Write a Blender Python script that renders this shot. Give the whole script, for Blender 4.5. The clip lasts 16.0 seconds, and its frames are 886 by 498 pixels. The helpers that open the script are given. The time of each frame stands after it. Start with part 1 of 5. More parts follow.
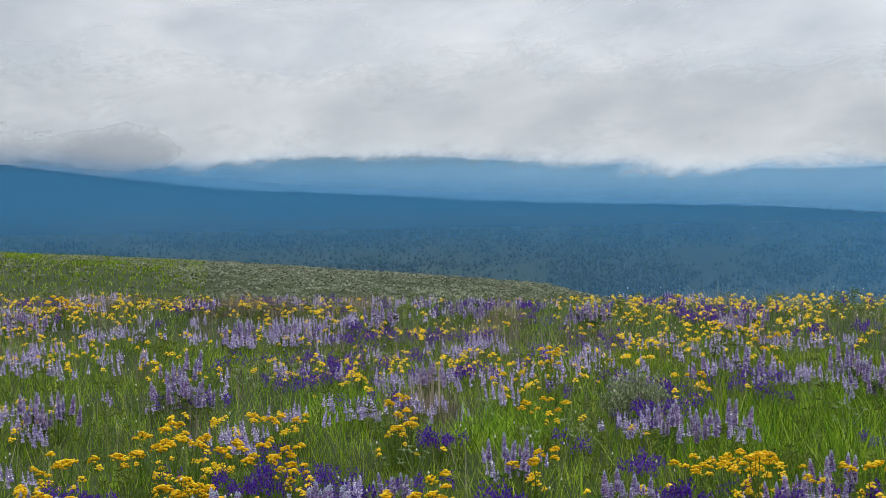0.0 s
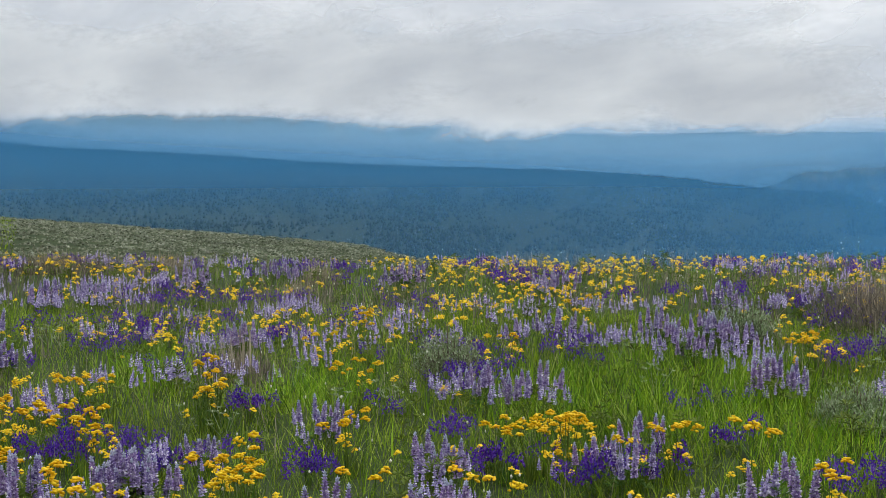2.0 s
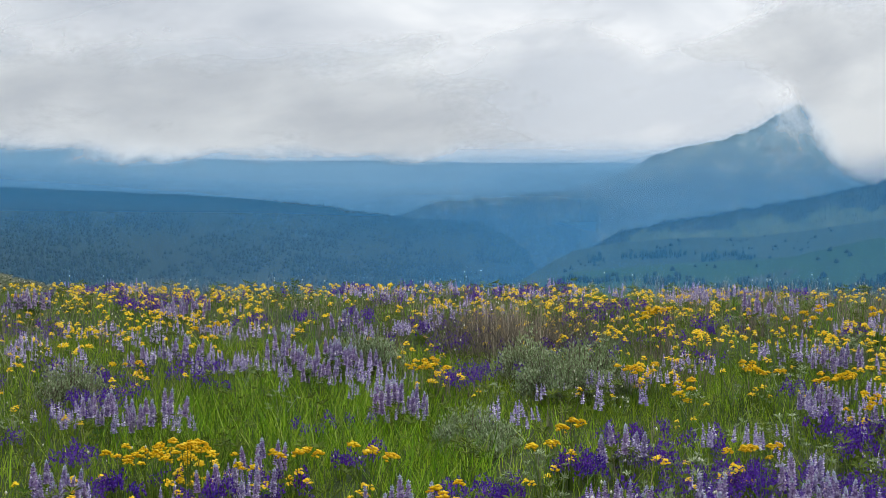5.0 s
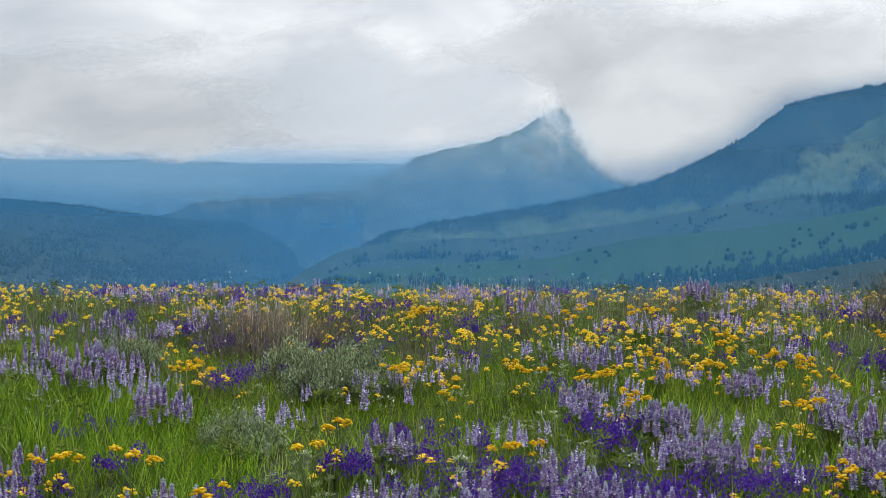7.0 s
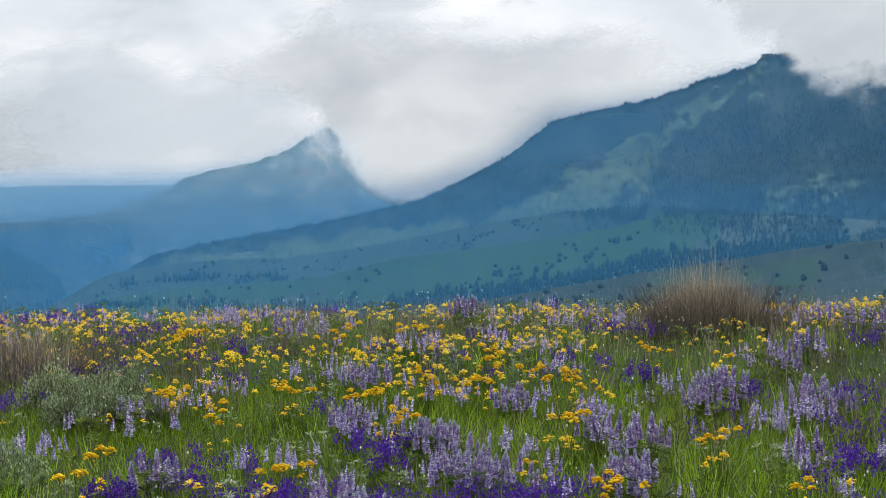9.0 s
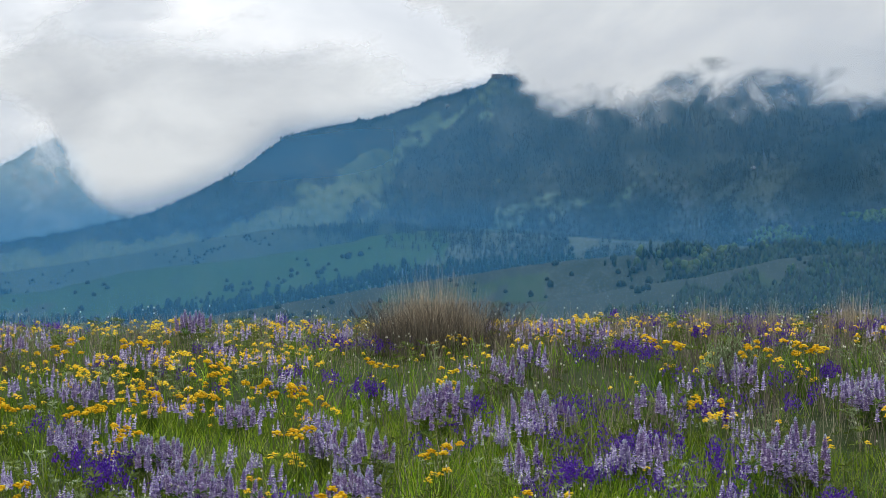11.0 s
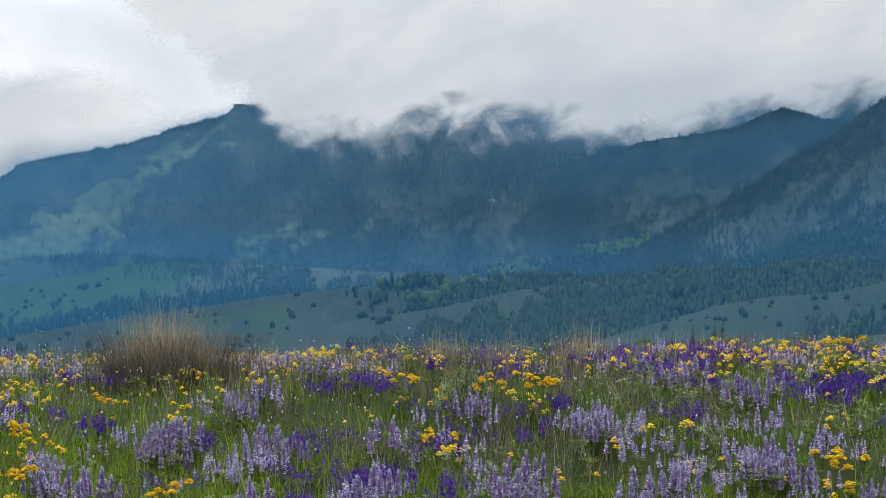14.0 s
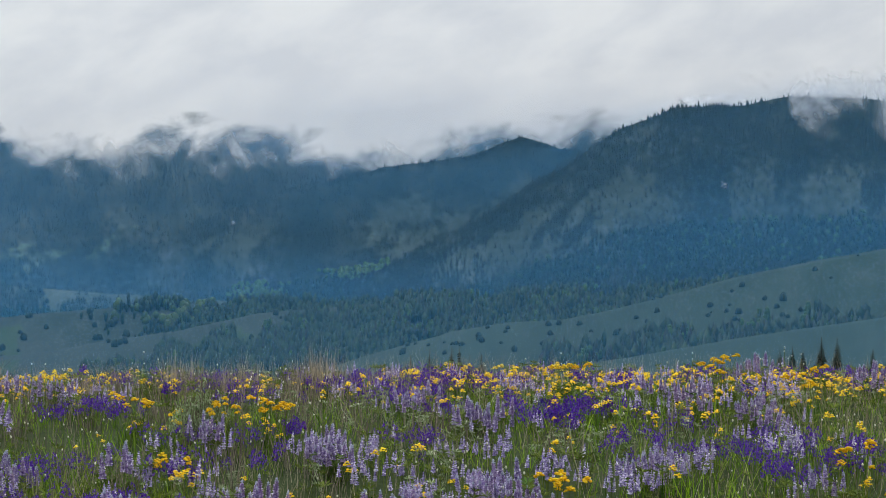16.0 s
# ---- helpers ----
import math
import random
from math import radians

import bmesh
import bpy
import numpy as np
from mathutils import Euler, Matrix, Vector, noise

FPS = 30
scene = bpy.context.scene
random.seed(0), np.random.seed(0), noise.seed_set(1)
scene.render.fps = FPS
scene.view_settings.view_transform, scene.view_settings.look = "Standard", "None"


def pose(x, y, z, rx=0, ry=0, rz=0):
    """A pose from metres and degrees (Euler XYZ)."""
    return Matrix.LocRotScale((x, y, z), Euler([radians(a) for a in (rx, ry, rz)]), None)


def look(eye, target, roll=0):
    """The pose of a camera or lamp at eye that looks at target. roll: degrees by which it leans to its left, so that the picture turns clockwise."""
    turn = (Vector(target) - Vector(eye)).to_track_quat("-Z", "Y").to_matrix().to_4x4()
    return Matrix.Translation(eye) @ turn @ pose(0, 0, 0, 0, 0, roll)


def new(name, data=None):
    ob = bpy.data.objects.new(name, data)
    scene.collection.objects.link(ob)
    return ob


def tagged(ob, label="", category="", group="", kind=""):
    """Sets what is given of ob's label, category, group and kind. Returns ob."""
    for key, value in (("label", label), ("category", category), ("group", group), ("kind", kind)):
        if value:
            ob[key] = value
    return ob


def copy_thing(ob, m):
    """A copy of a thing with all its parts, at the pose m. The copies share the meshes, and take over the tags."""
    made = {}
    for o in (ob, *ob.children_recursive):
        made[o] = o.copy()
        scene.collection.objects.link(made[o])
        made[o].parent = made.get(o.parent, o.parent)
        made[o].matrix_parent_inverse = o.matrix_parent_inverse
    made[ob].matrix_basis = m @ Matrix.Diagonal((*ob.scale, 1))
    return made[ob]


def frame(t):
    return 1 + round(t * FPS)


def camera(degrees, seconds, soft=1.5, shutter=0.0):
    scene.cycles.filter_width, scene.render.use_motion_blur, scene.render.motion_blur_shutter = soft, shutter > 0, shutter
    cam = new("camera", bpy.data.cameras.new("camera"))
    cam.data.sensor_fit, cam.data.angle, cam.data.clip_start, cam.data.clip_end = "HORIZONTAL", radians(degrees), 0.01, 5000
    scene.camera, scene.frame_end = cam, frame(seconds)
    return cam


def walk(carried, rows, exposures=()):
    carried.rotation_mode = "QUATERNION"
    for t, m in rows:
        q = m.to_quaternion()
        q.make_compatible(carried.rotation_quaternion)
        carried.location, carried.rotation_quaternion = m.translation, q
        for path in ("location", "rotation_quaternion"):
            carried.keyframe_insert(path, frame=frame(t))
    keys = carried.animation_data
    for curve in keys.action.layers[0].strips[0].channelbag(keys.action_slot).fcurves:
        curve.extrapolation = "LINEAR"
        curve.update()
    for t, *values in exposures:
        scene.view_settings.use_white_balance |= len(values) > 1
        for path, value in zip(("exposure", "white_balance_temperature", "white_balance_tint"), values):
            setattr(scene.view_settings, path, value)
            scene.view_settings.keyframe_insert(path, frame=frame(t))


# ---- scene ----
cam = camera(29.5, 16.0, soft=0.5)
EYE = 1.45  # height of the lens over the near turf
PATH = [  # seconds, x, y, dz, yaw, pitch, roll
    (0.0, 0.000, 0.000, 0.000, 0.000, -0.564, 1.010),
    (0.5, 0.007, 0.032, -0.004, -1.639, -1.129, 0.471),
    (1.0, 0.015, 0.063, -0.011, -3.167, -1.354, 0.317),
    (1.5, 0.022, 0.095, -0.015, -4.430, -1.886, 0.294),
    (2.0, 0.027, 0.111, -0.015, -6.211, -1.946, 0.244),
    (2.5, 0.036, 0.113, -0.016, -7.505, -1.857, -0.076),
    (3.0, 0.039, 0.109, -0.015, -9.296, -1.797, -0.396),
    (3.5, 0.051, 0.112, -0.015, -11.298, -2.039, -0.190),
    (4.0, 0.059, 0.107, -0.016, -13.419, -1.983, -0.214),
    (4.5, 0.063, 0.078, -0.011, -15.692, -1.521, -0.410),
    (5.0, 0.061, 0.001, -0.000, -18.557, -1.026, -0.440),
    (5.2, 0.062, 0.011, -0.004, -19.638, -0.880, -0.704),
    (7.3, 0.070, 0.019, -0.005, -27.797, -0.844, -0.300),
    (7.5, 0.085, 0.030, -0.007, -28.754, -0.721, -0.138),
    (8.0, 0.096, 0.036, -0.008, -30.977, -0.374, 0.072),
    (8.5, 0.100, 0.041, -0.008, -32.215, -0.314, 0.219),
    (9.0, 0.119, 0.057, -0.008, -34.342, -0.266, 0.444),
    (9.5, 0.135, 0.068, -0.012, -36.458, 0.039, 0.287),
    (10.0, 0.140, 0.054, -0.014, -39.071, -0.488, 0.115),
    (10.2, 0.136, 0.050, -0.011, -40.189, -0.530, 0.004),
    (12.3, 0.162, 0.034, 0.015, -46.481, 1.437, 0.423),
    (12.5, 0.166, 0.034, 0.019, -46.882, 1.544, 0.484),
    (13.0, 0.212, 0.057, 0.012, -48.401, 1.429, 0.110),
    (13.5, 0.240, 0.074, 0.008, -50.196, 1.334, 0.064),
    (14.0, 0.258, 0.081, 0.009, -52.221, 1.287, -0.085),
    (14.5, 0.257, 0.076, 0.009, -54.786, 1.369, -0.214),
    (15.0, 0.252, 0.063, 0.009, -56.346, 1.253, -0.107),
    (15.5, 0.216, 0.027, 0.012, -58.648, 1.749, -0.638),
    (16.0, 0.176, -0.001, 0.019, -61.068, 2.155, -0.613),
]
walk(cam, [(t, pose(x, y, EYE + z, 90 + pitch, roll, yaw)) for t, x, y, z, yaw, pitch, roll in PATH])

# ---- sky and sun ----
SUN_AZ, SUN_EL = -48.0, 52.0


def overcast_world():
    w = bpy.data.worlds.new("overcast_sky")
    w.use_nodes = True
    scene.world = w
    n, l = w.node_tree.nodes, w.node_tree.links
    n.clear()
    out, bg = n.new("ShaderNodeOutputWorld"), n.new("ShaderNodeBackground")
    sky = n.new("ShaderNodeTexSky")
    sky.sky_type, sky.sun_disc = "NISHITA", False
    sky.sun_elevation, sky.sun_rotation = radians(SUN_EL), radians(-SUN_AZ)
    tc, mp = n.new("ShaderNodeTexCoord"), n.new("ShaderNodeMapping")
    mp.inputs["Scale"].default_value = (3.6, 3.6, 6.5)
    mp.inputs["Location"].default_value = SKY_SHIFT
    l.new(tc.outputs["Generated"], mp.inputs["Vector"])
    big = n.new("ShaderNodeTexNoise")
    big.inputs["Scale"].default_value, big.inputs["Detail"].default_value = 1.7, 5
    big.inputs["Roughness"].default_value, big.inputs["Distortion"].default_value = 0.5, 0.25
    l.new(mp.outputs[0], big.inputs["Vector"])
    ramp = n.new("ShaderNodeValToRGB")
    e = ramp.color_ramp.elements
    e[0].position, e[0].color = 0.22, (0.36, 0.40, 0.47, 1)
    e[1].position, e[1].color = 0.74, (1.0, 1.0, 1.0, 1)
    m = e.new(0.52)
    m.color = (0.68, 0.71, 0.75, 1)
    l.new(big.outputs[0], ramp.inputs[0])
    # an overcast sky is brighter towards the zenith
    sep, up = n.new("ShaderNodeSeparateXYZ"), n.new("ShaderNodeMapRange")
    l.new(tc.outputs["Generated"], sep.inputs[0])
    l.new(sep.outputs["Z"], up.inputs["Value"])
    up.inputs["From Min"].default_value, up.inputs["From Max"].default_value = 0.12, 0.9
    up.inputs["To Min"].default_value, up.inputs["To Max"].default_value = 1.0, ZENITH
    mul = n.new("ShaderNodeVectorMath")
    mul.operation = "SCALE"
    l.new(ramp.outputs[0], mul.inputs[0])
    l.new(up.outputs[0], mul.inputs["Scale"])
    # and brighter towards the veiled sun than away from it
    toward, glow, lit = n.new("ShaderNodeVectorMath"), n.new("ShaderNodeMapRange"), n.new("ShaderNodeVectorMath")
    toward.operation, lit.operation = "DOT_PRODUCT", "SCALE"
    toward.inputs[1].default_value = (-math.sin(radians(SUN_AZ)), math.cos(radians(SUN_AZ)), 0)
    l.new(tc.outputs["Generated"], toward.inputs[0])
    l.new(toward.outputs["Value"], glow.inputs["Value"])
    glow.inputs["From Min"].default_value, glow.inputs["From Max"].default_value = 0.2, 1.0
    glow.inputs["To Min"].default_value, glow.inputs["To Max"].default_value = 0.88, 1.14
    l.new(mul.outputs[0], lit.inputs[0])
    l.new(glow.outputs[0], lit.inputs["Scale"])
    dim = n.new("ShaderNodeVectorMath")
    dim.operation = "SCALE"
    dim.inputs["Scale"].default_value = 0.12
    l.new(sky.outputs[0], dim.inputs[0])
    mix = n.new("ShaderNodeMix")
    mix.data_type = "RGBA"
    mix.inputs["Factor"].default_value = 0.93
    l.new(dim.outputs[0], mix.inputs[6])
    l.new(lit.outputs[0], mix.inputs[7])
    l.new(mix.outputs[2], bg.inputs["Color"])
    bg.inputs["Strength"].default_value = SKY_GAIN
    l.new(bg.outputs[0], out.inputs[0])


SKY_SHIFT, ZENITH, SKY_GAIN = (3.1, 1.7, 0.4), 2.75, 1.07
overcast_world()
sun = new("sun", bpy.data.lights.new("sun", "SUN"))
sun.data.energy, sun.data.angle, sun.data.color = 1.3, radians(18), (1.0, 0.96, 0.9)
sun.matrix_world = look((0, 0, 50), (50 * math.sin(radians(SUN_AZ)) / math.tan(radians(SUN_EL)),
                                   -50 * math.cos(radians(SUN_AZ)) / math.tan(radians(SUN_EL)), 0))

# ---- numbers and noise ----
rng = np.random.default_rng(7)


def lut(x, knots):
    k = sorted(knots)
    return np.interp(x, [a for a, b in k], [b for a, b in k])


def lattice(i, j, seed):
    h = (i.astype(np.int64) * 374761393 + j.astype(np.int64) * 668265263 + seed * 1442695041) & 0x7FFFFFFF
    h = ((h ^ (h >> 13)) * 1274126177) & 0x7FFFFFFF
    return ((h ^ (h >> 16)) & 0xFFFF) / 65535.0


def fbm(x, y, octaves=4, seed=0):
    """value noise, 0 to 1, mean about 0.5"""
    x, y = np.broadcast_arrays(np.asarray(x, float), np.asarray(y, float))
    total, amp, norm = np.zeros(x.shape), 1.0, 0.0
    for o in range(octaves):
        i, j = np.floor(x), np.floor(y)
        u, v = x - i, y - j
        u, v = u * u * (3 - 2 * u), v * v * (3 - 2 * v)
        s = seed + 17 * o
        a, b = lattice(i, j, s), lattice(i + 1, j, s)
        c, d = lattice(i, j + 1, s), lattice(i + 1, j + 1, s)
        total += amp * ((a * (1 - u) + b * u) * (1 - v) + (c * (1 - u) + d * u) * v)
        norm += amp
        x, y, amp = x * 2.03 + 5.1, y * 2.03 + 3.7, amp * 0.5
    return total / norm


def smooth(a, b, x):
    t = np.clip((x - a) / (b - a), 0, 1)
    return t * t * (3 - 2 * t)


# ---- meshes ----
def mesh_of(name, verts, faces, uv=None, soft=False):
    """one mesh from arrays: verts (n, 3), faces (m, 3 or 4)"""
    me = bpy.data.meshes.new(name)
    verts, faces = np.asarray(verts, np.float32), np.asarray(faces, np.int32)
    m, k = faces.shape
    me.vertices.add(len(verts))
    me.vertices.foreach_set("co", verts.ravel())
    me.loops.add(m * k)
    me.loops.foreach_set("vertex_index", faces.ravel())
    me.polygons.add(m)
    me.polygons.foreach_set("loop_start", np.arange(0, m * k, k, dtype=np.int32))
    me.polygons.foreach_set("loop_total", np.full(m, k, np.int32))
    if soft:
        me.polygons.foreach_set("use_smooth", np.ones(m, bool))
    if uv is not None:
        layer = me.uv_layers.new(name="UVMap")
        layer.data.foreach_set("uv", np.asarray(uv, np.float32)[faces.ravel()].ravel())
    me.update(calc_edges=True)
    return me


def part(name, me, material, parent=None, label=""):
    ob = new(name, me)
    if material and not me.materials:
        me.materials.append(material)
    if parent is not None:
        ob.parent = parent
    return tagged(ob, label) if label else ob


def join(pieces):
    """pieces: list of (verts, tris)"""
    vs, fs, k = [], [], 0
    for v, f in pieces:
        vs.append(v)
        fs.append(np.asarray(f) + k)
        k += len(v)
    return np.concatenate(vs), np.concatenate(fs)


def turned(v, rx=0.0, ry=0.0, rz=0.0, s=1.0, at=(0, 0, 0)):
    m = np.array(Euler((rx, ry, rz)).to_matrix())
    return (np.asarray(v) * s) @ m.T + np.asarray(at)


def spread(template, at, rz, s, lean=0.08, tall=None):
    """many copies of a template in one pair of arrays"""
    v, f = template
    n = len(at)
    c, d = np.cos(rz), np.sin(rz)
    x, y, z = v[:, 0][None], v[:, 1][None], v[:, 2][None] * (1 if tall is None else tall[:, None])
    lx, ly = rng.normal(0, lean, n)[:, None], rng.normal(0, lean, n)[:, None]
    sx = s[:, None]
    px = (c[:, None] * x - d[:, None] * y) * sx + lx * z * sx + at[:, 0:1]
    py = (d[:, None] * x + c[:, None] * y) * sx + ly * z * sx + at[:, 1:2]
    pz = z * sx + at[:, 2:3]
    verts = np.stack([px, py, pz], 2).reshape(-1, 3)
    faces = (f[None] + (np.arange(n) * len(v))[:, None, None]).reshape(-1, f.shape[1])
    return verts, faces


# ---- materials ----
def shader(name):
    m = bpy.data.materials.new(name)
    m.use_nodes = True
    nt = m.node_tree
    return m, nt.nodes, nt.links, nt.nodes["Principled BSDF"], nt.nodes["Material Output"]


def ramp_of(n, stops):
    r = n.new("ShaderNodeValToRGB")
    e = r.color_ramp.elements
    e[0].position, e[0].color = stops[0][0], (*stops[0][1], 1)
    e[1].position, e[1].color = stops[-1][0], (*stops[-1][1], 1)
    for p, c in stops[1:-1]:
        e.new(p).color = (*c, 1)
    return r


def petal(name, stops, glow=0.35, rough=0.6, hue=0.03, patch=0.0, see=0.28):
    """thin plant tissue: colour varies piece by piece, light shines partly through"""
    m, n, l, p, out = shader(name)
    g = n.new("ShaderNodeNewGeometry")
    r = ramp_of(n, stops)
    l.new(g.outputs["Random Per Island"], r.inputs[0])
    info, hsv = n.new("ShaderNodeObjectInfo"), n.new("ShaderNodeHueSaturation")
    mr = n.new("ShaderNodeMapRange")
    mr.inputs["To Min"].default_value, mr.inputs["To Max"].default_value = 0.5 - hue, 0.5 + hue
    l.new(info.outputs["Random"], mr.inputs["Value"])
    l.new(mr.outputs[0], hsv.inputs["Hue"])
    l.new(r.outputs[0], hsv.inputs["Color"])
    if patch:
        tc, nz, mv = n.new("ShaderNodeTexCoord"), n.new("ShaderNodeTexNoise"), n.new("ShaderNodeMapRange")
        nz.inputs["Scale"].default_value = patch
        l.new(g.outputs["Position"], nz.inputs["Vector"])
        mv.inputs["From Min"].default_value, mv.inputs["From Max"].default_value = 0.3, 0.7
        mv.inputs["To Min"].default_value, mv.inputs["To Max"].default_value = 0.72, 1.25
        l.new(nz.outputs[0], mv.inputs["Value"])
        l.new(mv.outputs[0], hsv.inputs["Value"])
    l.new(hsv.outputs[0], p.inputs["Base Color"])
    p.inputs["Roughness"].default_value = rough
    p.inputs["Specular IOR Level"].default_value = 0.12
    t, mix = n.new("ShaderNodeBsdfTranslucent"), n.new("ShaderNodeMixShader")
    l.new(hsv.outputs[0], t.inputs["Color"])
    mix.inputs[0].default_value = see
    l.new(p.outputs[0], mix.inputs[1])
    l.new(t.outputs[0], mix.inputs[2])
    l.new(mix.outputs[0], out.inputs["Surface"])
    return m


def land(name, stops, scale, fine, rough=0.95, bump=0.4, dist=1.0, cover=None, slope=False):
    """open ground seen from afar: two scales of noise and a relief; cover: a second growth where the mesh says so"""
    m, n, l, p, out = shader(name)
    g = n.new("ShaderNodeNewGeometry")
    a, b = n.new("ShaderNodeTexNoise"), n.new("ShaderNodeTexNoise")
    a.inputs["Scale"].default_value, a.inputs["Detail"].default_value = scale, 5
    b.inputs["Scale"].default_value, b.inputs["Detail"].default_value = fine, 6
    lay = n.new("ShaderNodeUVMap") if slope else None  # metres along and up the hillside
    for q in (a, b):
        l.new(lay.outputs[0] if slope else g.outputs["Position"], q.inputs["Vector"])
    mx = n.new("ShaderNodeMath")
    mx.operation = "MULTIPLY_ADD"
    mx.inputs[1].default_value = 0.45
    l.new(b.outputs[0], mx.inputs[0])
    half = n.new("ShaderNodeMath")
    half.operation = "MULTIPLY"
    half.inputs[1].default_value = 0.55
    l.new(a.outputs[0], half.inputs[0])
    l.new(half.outputs[0], mx.inputs[2])
    r = ramp_of(n, stops)
    l.new(mx.outputs[0], r.inputs[0])
    tint = r.outputs[0]
    if cover:
        second, where, edge, both = ramp_of(n, cover), n.new("ShaderNodeAttribute"), n.new("ShaderNodeMapRange"), n.new("ShaderNodeMix")
        where.attribute_name = "growth"
        l.new(mx.outputs[0], second.inputs[0])
        ragged_edge = n.new("ShaderNodeMath")
        ragged_edge.operation = "MULTIPLY_ADD"
        ragged_edge.inputs[1].default_value = 1.6
        l.new(b.outputs[0], ragged_edge.inputs[0])
        l.new(where.outputs["Fac"], ragged_edge.inputs[2])
        edge.interpolation_type = "SMOOTHSTEP"
        edge.inputs["From Min"].default_value, edge.inputs["From Max"].default_value = 1.05, 1.5
        l.new(ragged_edge.outputs[0], edge.inputs["Value"])
        both.data_type = "RGBA"
        l.new(edge.outputs[0], both.inputs["Factor"])
        l.new(tint, both.inputs[6])
        l.new(second.outputs[0], both.inputs[7])
        tint = both.outputs[2]
    l.new(tint, p.inputs["Base Color"])
    p.inputs["Roughness"].default_value = rough
    p.inputs["Specular IOR Level"].default_value = 0.1
    bp = n.new("ShaderNodeBump")
    bp.inputs["Strength"].default_value, bp.inputs["Distance"].default_value = bump, dist
    l.new(b.outputs[0], bp.inputs["Height"])
    l.new(bp.outputs[0], p.inputs["Normal"])
    return m


THIN = {}  # how shallow a place in a bank may be before nothing is left of it


def vapour(name, colour, cloud=True, grain=(.5, 1.2), turn=0.0, cut=(-.2, .5), most=1.0, gain=1.7, dark=.84, fine=7):
    """mist and cloud: thin scattering stuff; uv.y carries how deep inside the bank a place lies, the second layer the bearings;
    grain: how often the folds follow one another along and across the wind, for each degree; turn: the wind's slant"""
    m, n, l, p, out = shader(name)
    THIN[name] = cut[0] - .36 * gain if cloud else .002
    n.remove(p)
    uv, sep = n.new("ShaderNodeUVMap"), n.new("ShaderNodeSeparateXYZ")
    uv.uv_map = "UVMap"
    l.new(uv.outputs[0], sep.inputs[0])
    d, t, add = n.new("ShaderNodeBsdfDiffuse"), n.new("ShaderNodeBsdfTranslucent"), n.new("ShaderNodeMixShader")
    d.inputs["Color"].default_value = t.inputs["Color"].default_value = (*colour, 1)
    add.inputs[0].default_value = 0.5
    l.new(d.outputs[0], add.inputs[1])
    l.new(t.outputs[0], add.inputs[2])
    mix, clear = n.new("ShaderNodeMixShader"), n.new("ShaderNodeBsdfTransparent")
    l.new(clear.outputs[0], mix.inputs[1])
    l.new(add.outputs[0], mix.inputs[2])
    l.new(mix.outputs[0], out.inputs["Surface"])
    if not cloud:
        l.new(sep.outputs["Y"], mix.inputs[0])
        return m
    lay = n.new("ShaderNodeUVMap")
    lay.uv_map = "bearing"

    def folds(sx, sy, detail, rough, twist, shift):
        mp, nz, rot = n.new("ShaderNodeMapping"), n.new("ShaderNodeTexNoise"), n.new("ShaderNodeMapping")
        rot.inputs["Rotation"].default_value = (0, 0, radians(turn))
        mp.inputs["Scale"].default_value, mp.inputs["Location"].default_value = (sx, sy, 1), (shift, shift * .7, 0)
        l.new(lay.outputs[0], rot.inputs["Vector"])
        l.new(rot.outputs[0], mp.inputs["Vector"])
        l.new(mp.outputs[0], nz.inputs["Vector"])
        nz.noise_dimensions = "2D"
        nz.inputs["Scale"].default_value, nz.inputs["Detail"].default_value = 1.0, detail
        nz.inputs["Roughness"].default_value, nz.inputs["Distortion"].default_value = rough, twist
        return nz

    # light and shade of the folds put into the colour, drawn out along the wind
    fold, tone, shade = folds(grain[0] * .6, grain[1] * .6, 5, .5, .15, 3.3), n.new("ShaderNodeMapRange"), n.new("ShaderNodeMix")
    tone.inputs["From Min"].default_value, tone.inputs["From Max"].default_value = 0.32, 0.68
    l.new(fold.outputs[0], tone.inputs["Value"])
    shade.data_type = "RGBA"
    shade.inputs[6].default_value = (colour[0] * dark, colour[1] * (dark + .01), colour[2] * (dark + .03), 1)
    shade.inputs[7].default_value = tuple(min(1, c * 1.06) for c in colour) + (1,)
    l.new(tone.outputs[0], shade.inputs["Factor"])
    l.new(shade.outputs[2], d.inputs["Color"])
    l.new(shade.outputs[2], t.inputs["Color"])
    nz, sm, lift = folds(*grain, fine, .53, .2, 1.7), n.new("ShaderNodeMath"), n.new("ShaderNodeMath")
    sm.operation, lift.operation = "MULTIPLY_ADD", "ADD"
    sm.inputs[1].default_value, lift.inputs[1].default_value = gain, -.5 * gain
    l.new(nz.outputs[0], sm.inputs[0])
    l.new(sep.outputs["Y"], lift.inputs[0])
    l.new(lift.outputs[0], sm.inputs[2])
    mr = n.new("ShaderNodeMapRange")
    mr.interpolation_type = "SMOOTHSTEP"
    mr.inputs["From Min"].default_value, mr.inputs["From Max"].default_value = cut
    mr.inputs["To Max"].default_value = most
    l.new(sm.outputs[0], mr.inputs["Value"])
    l.new(mr.outputs[0], mix.inputs[0])
    return m


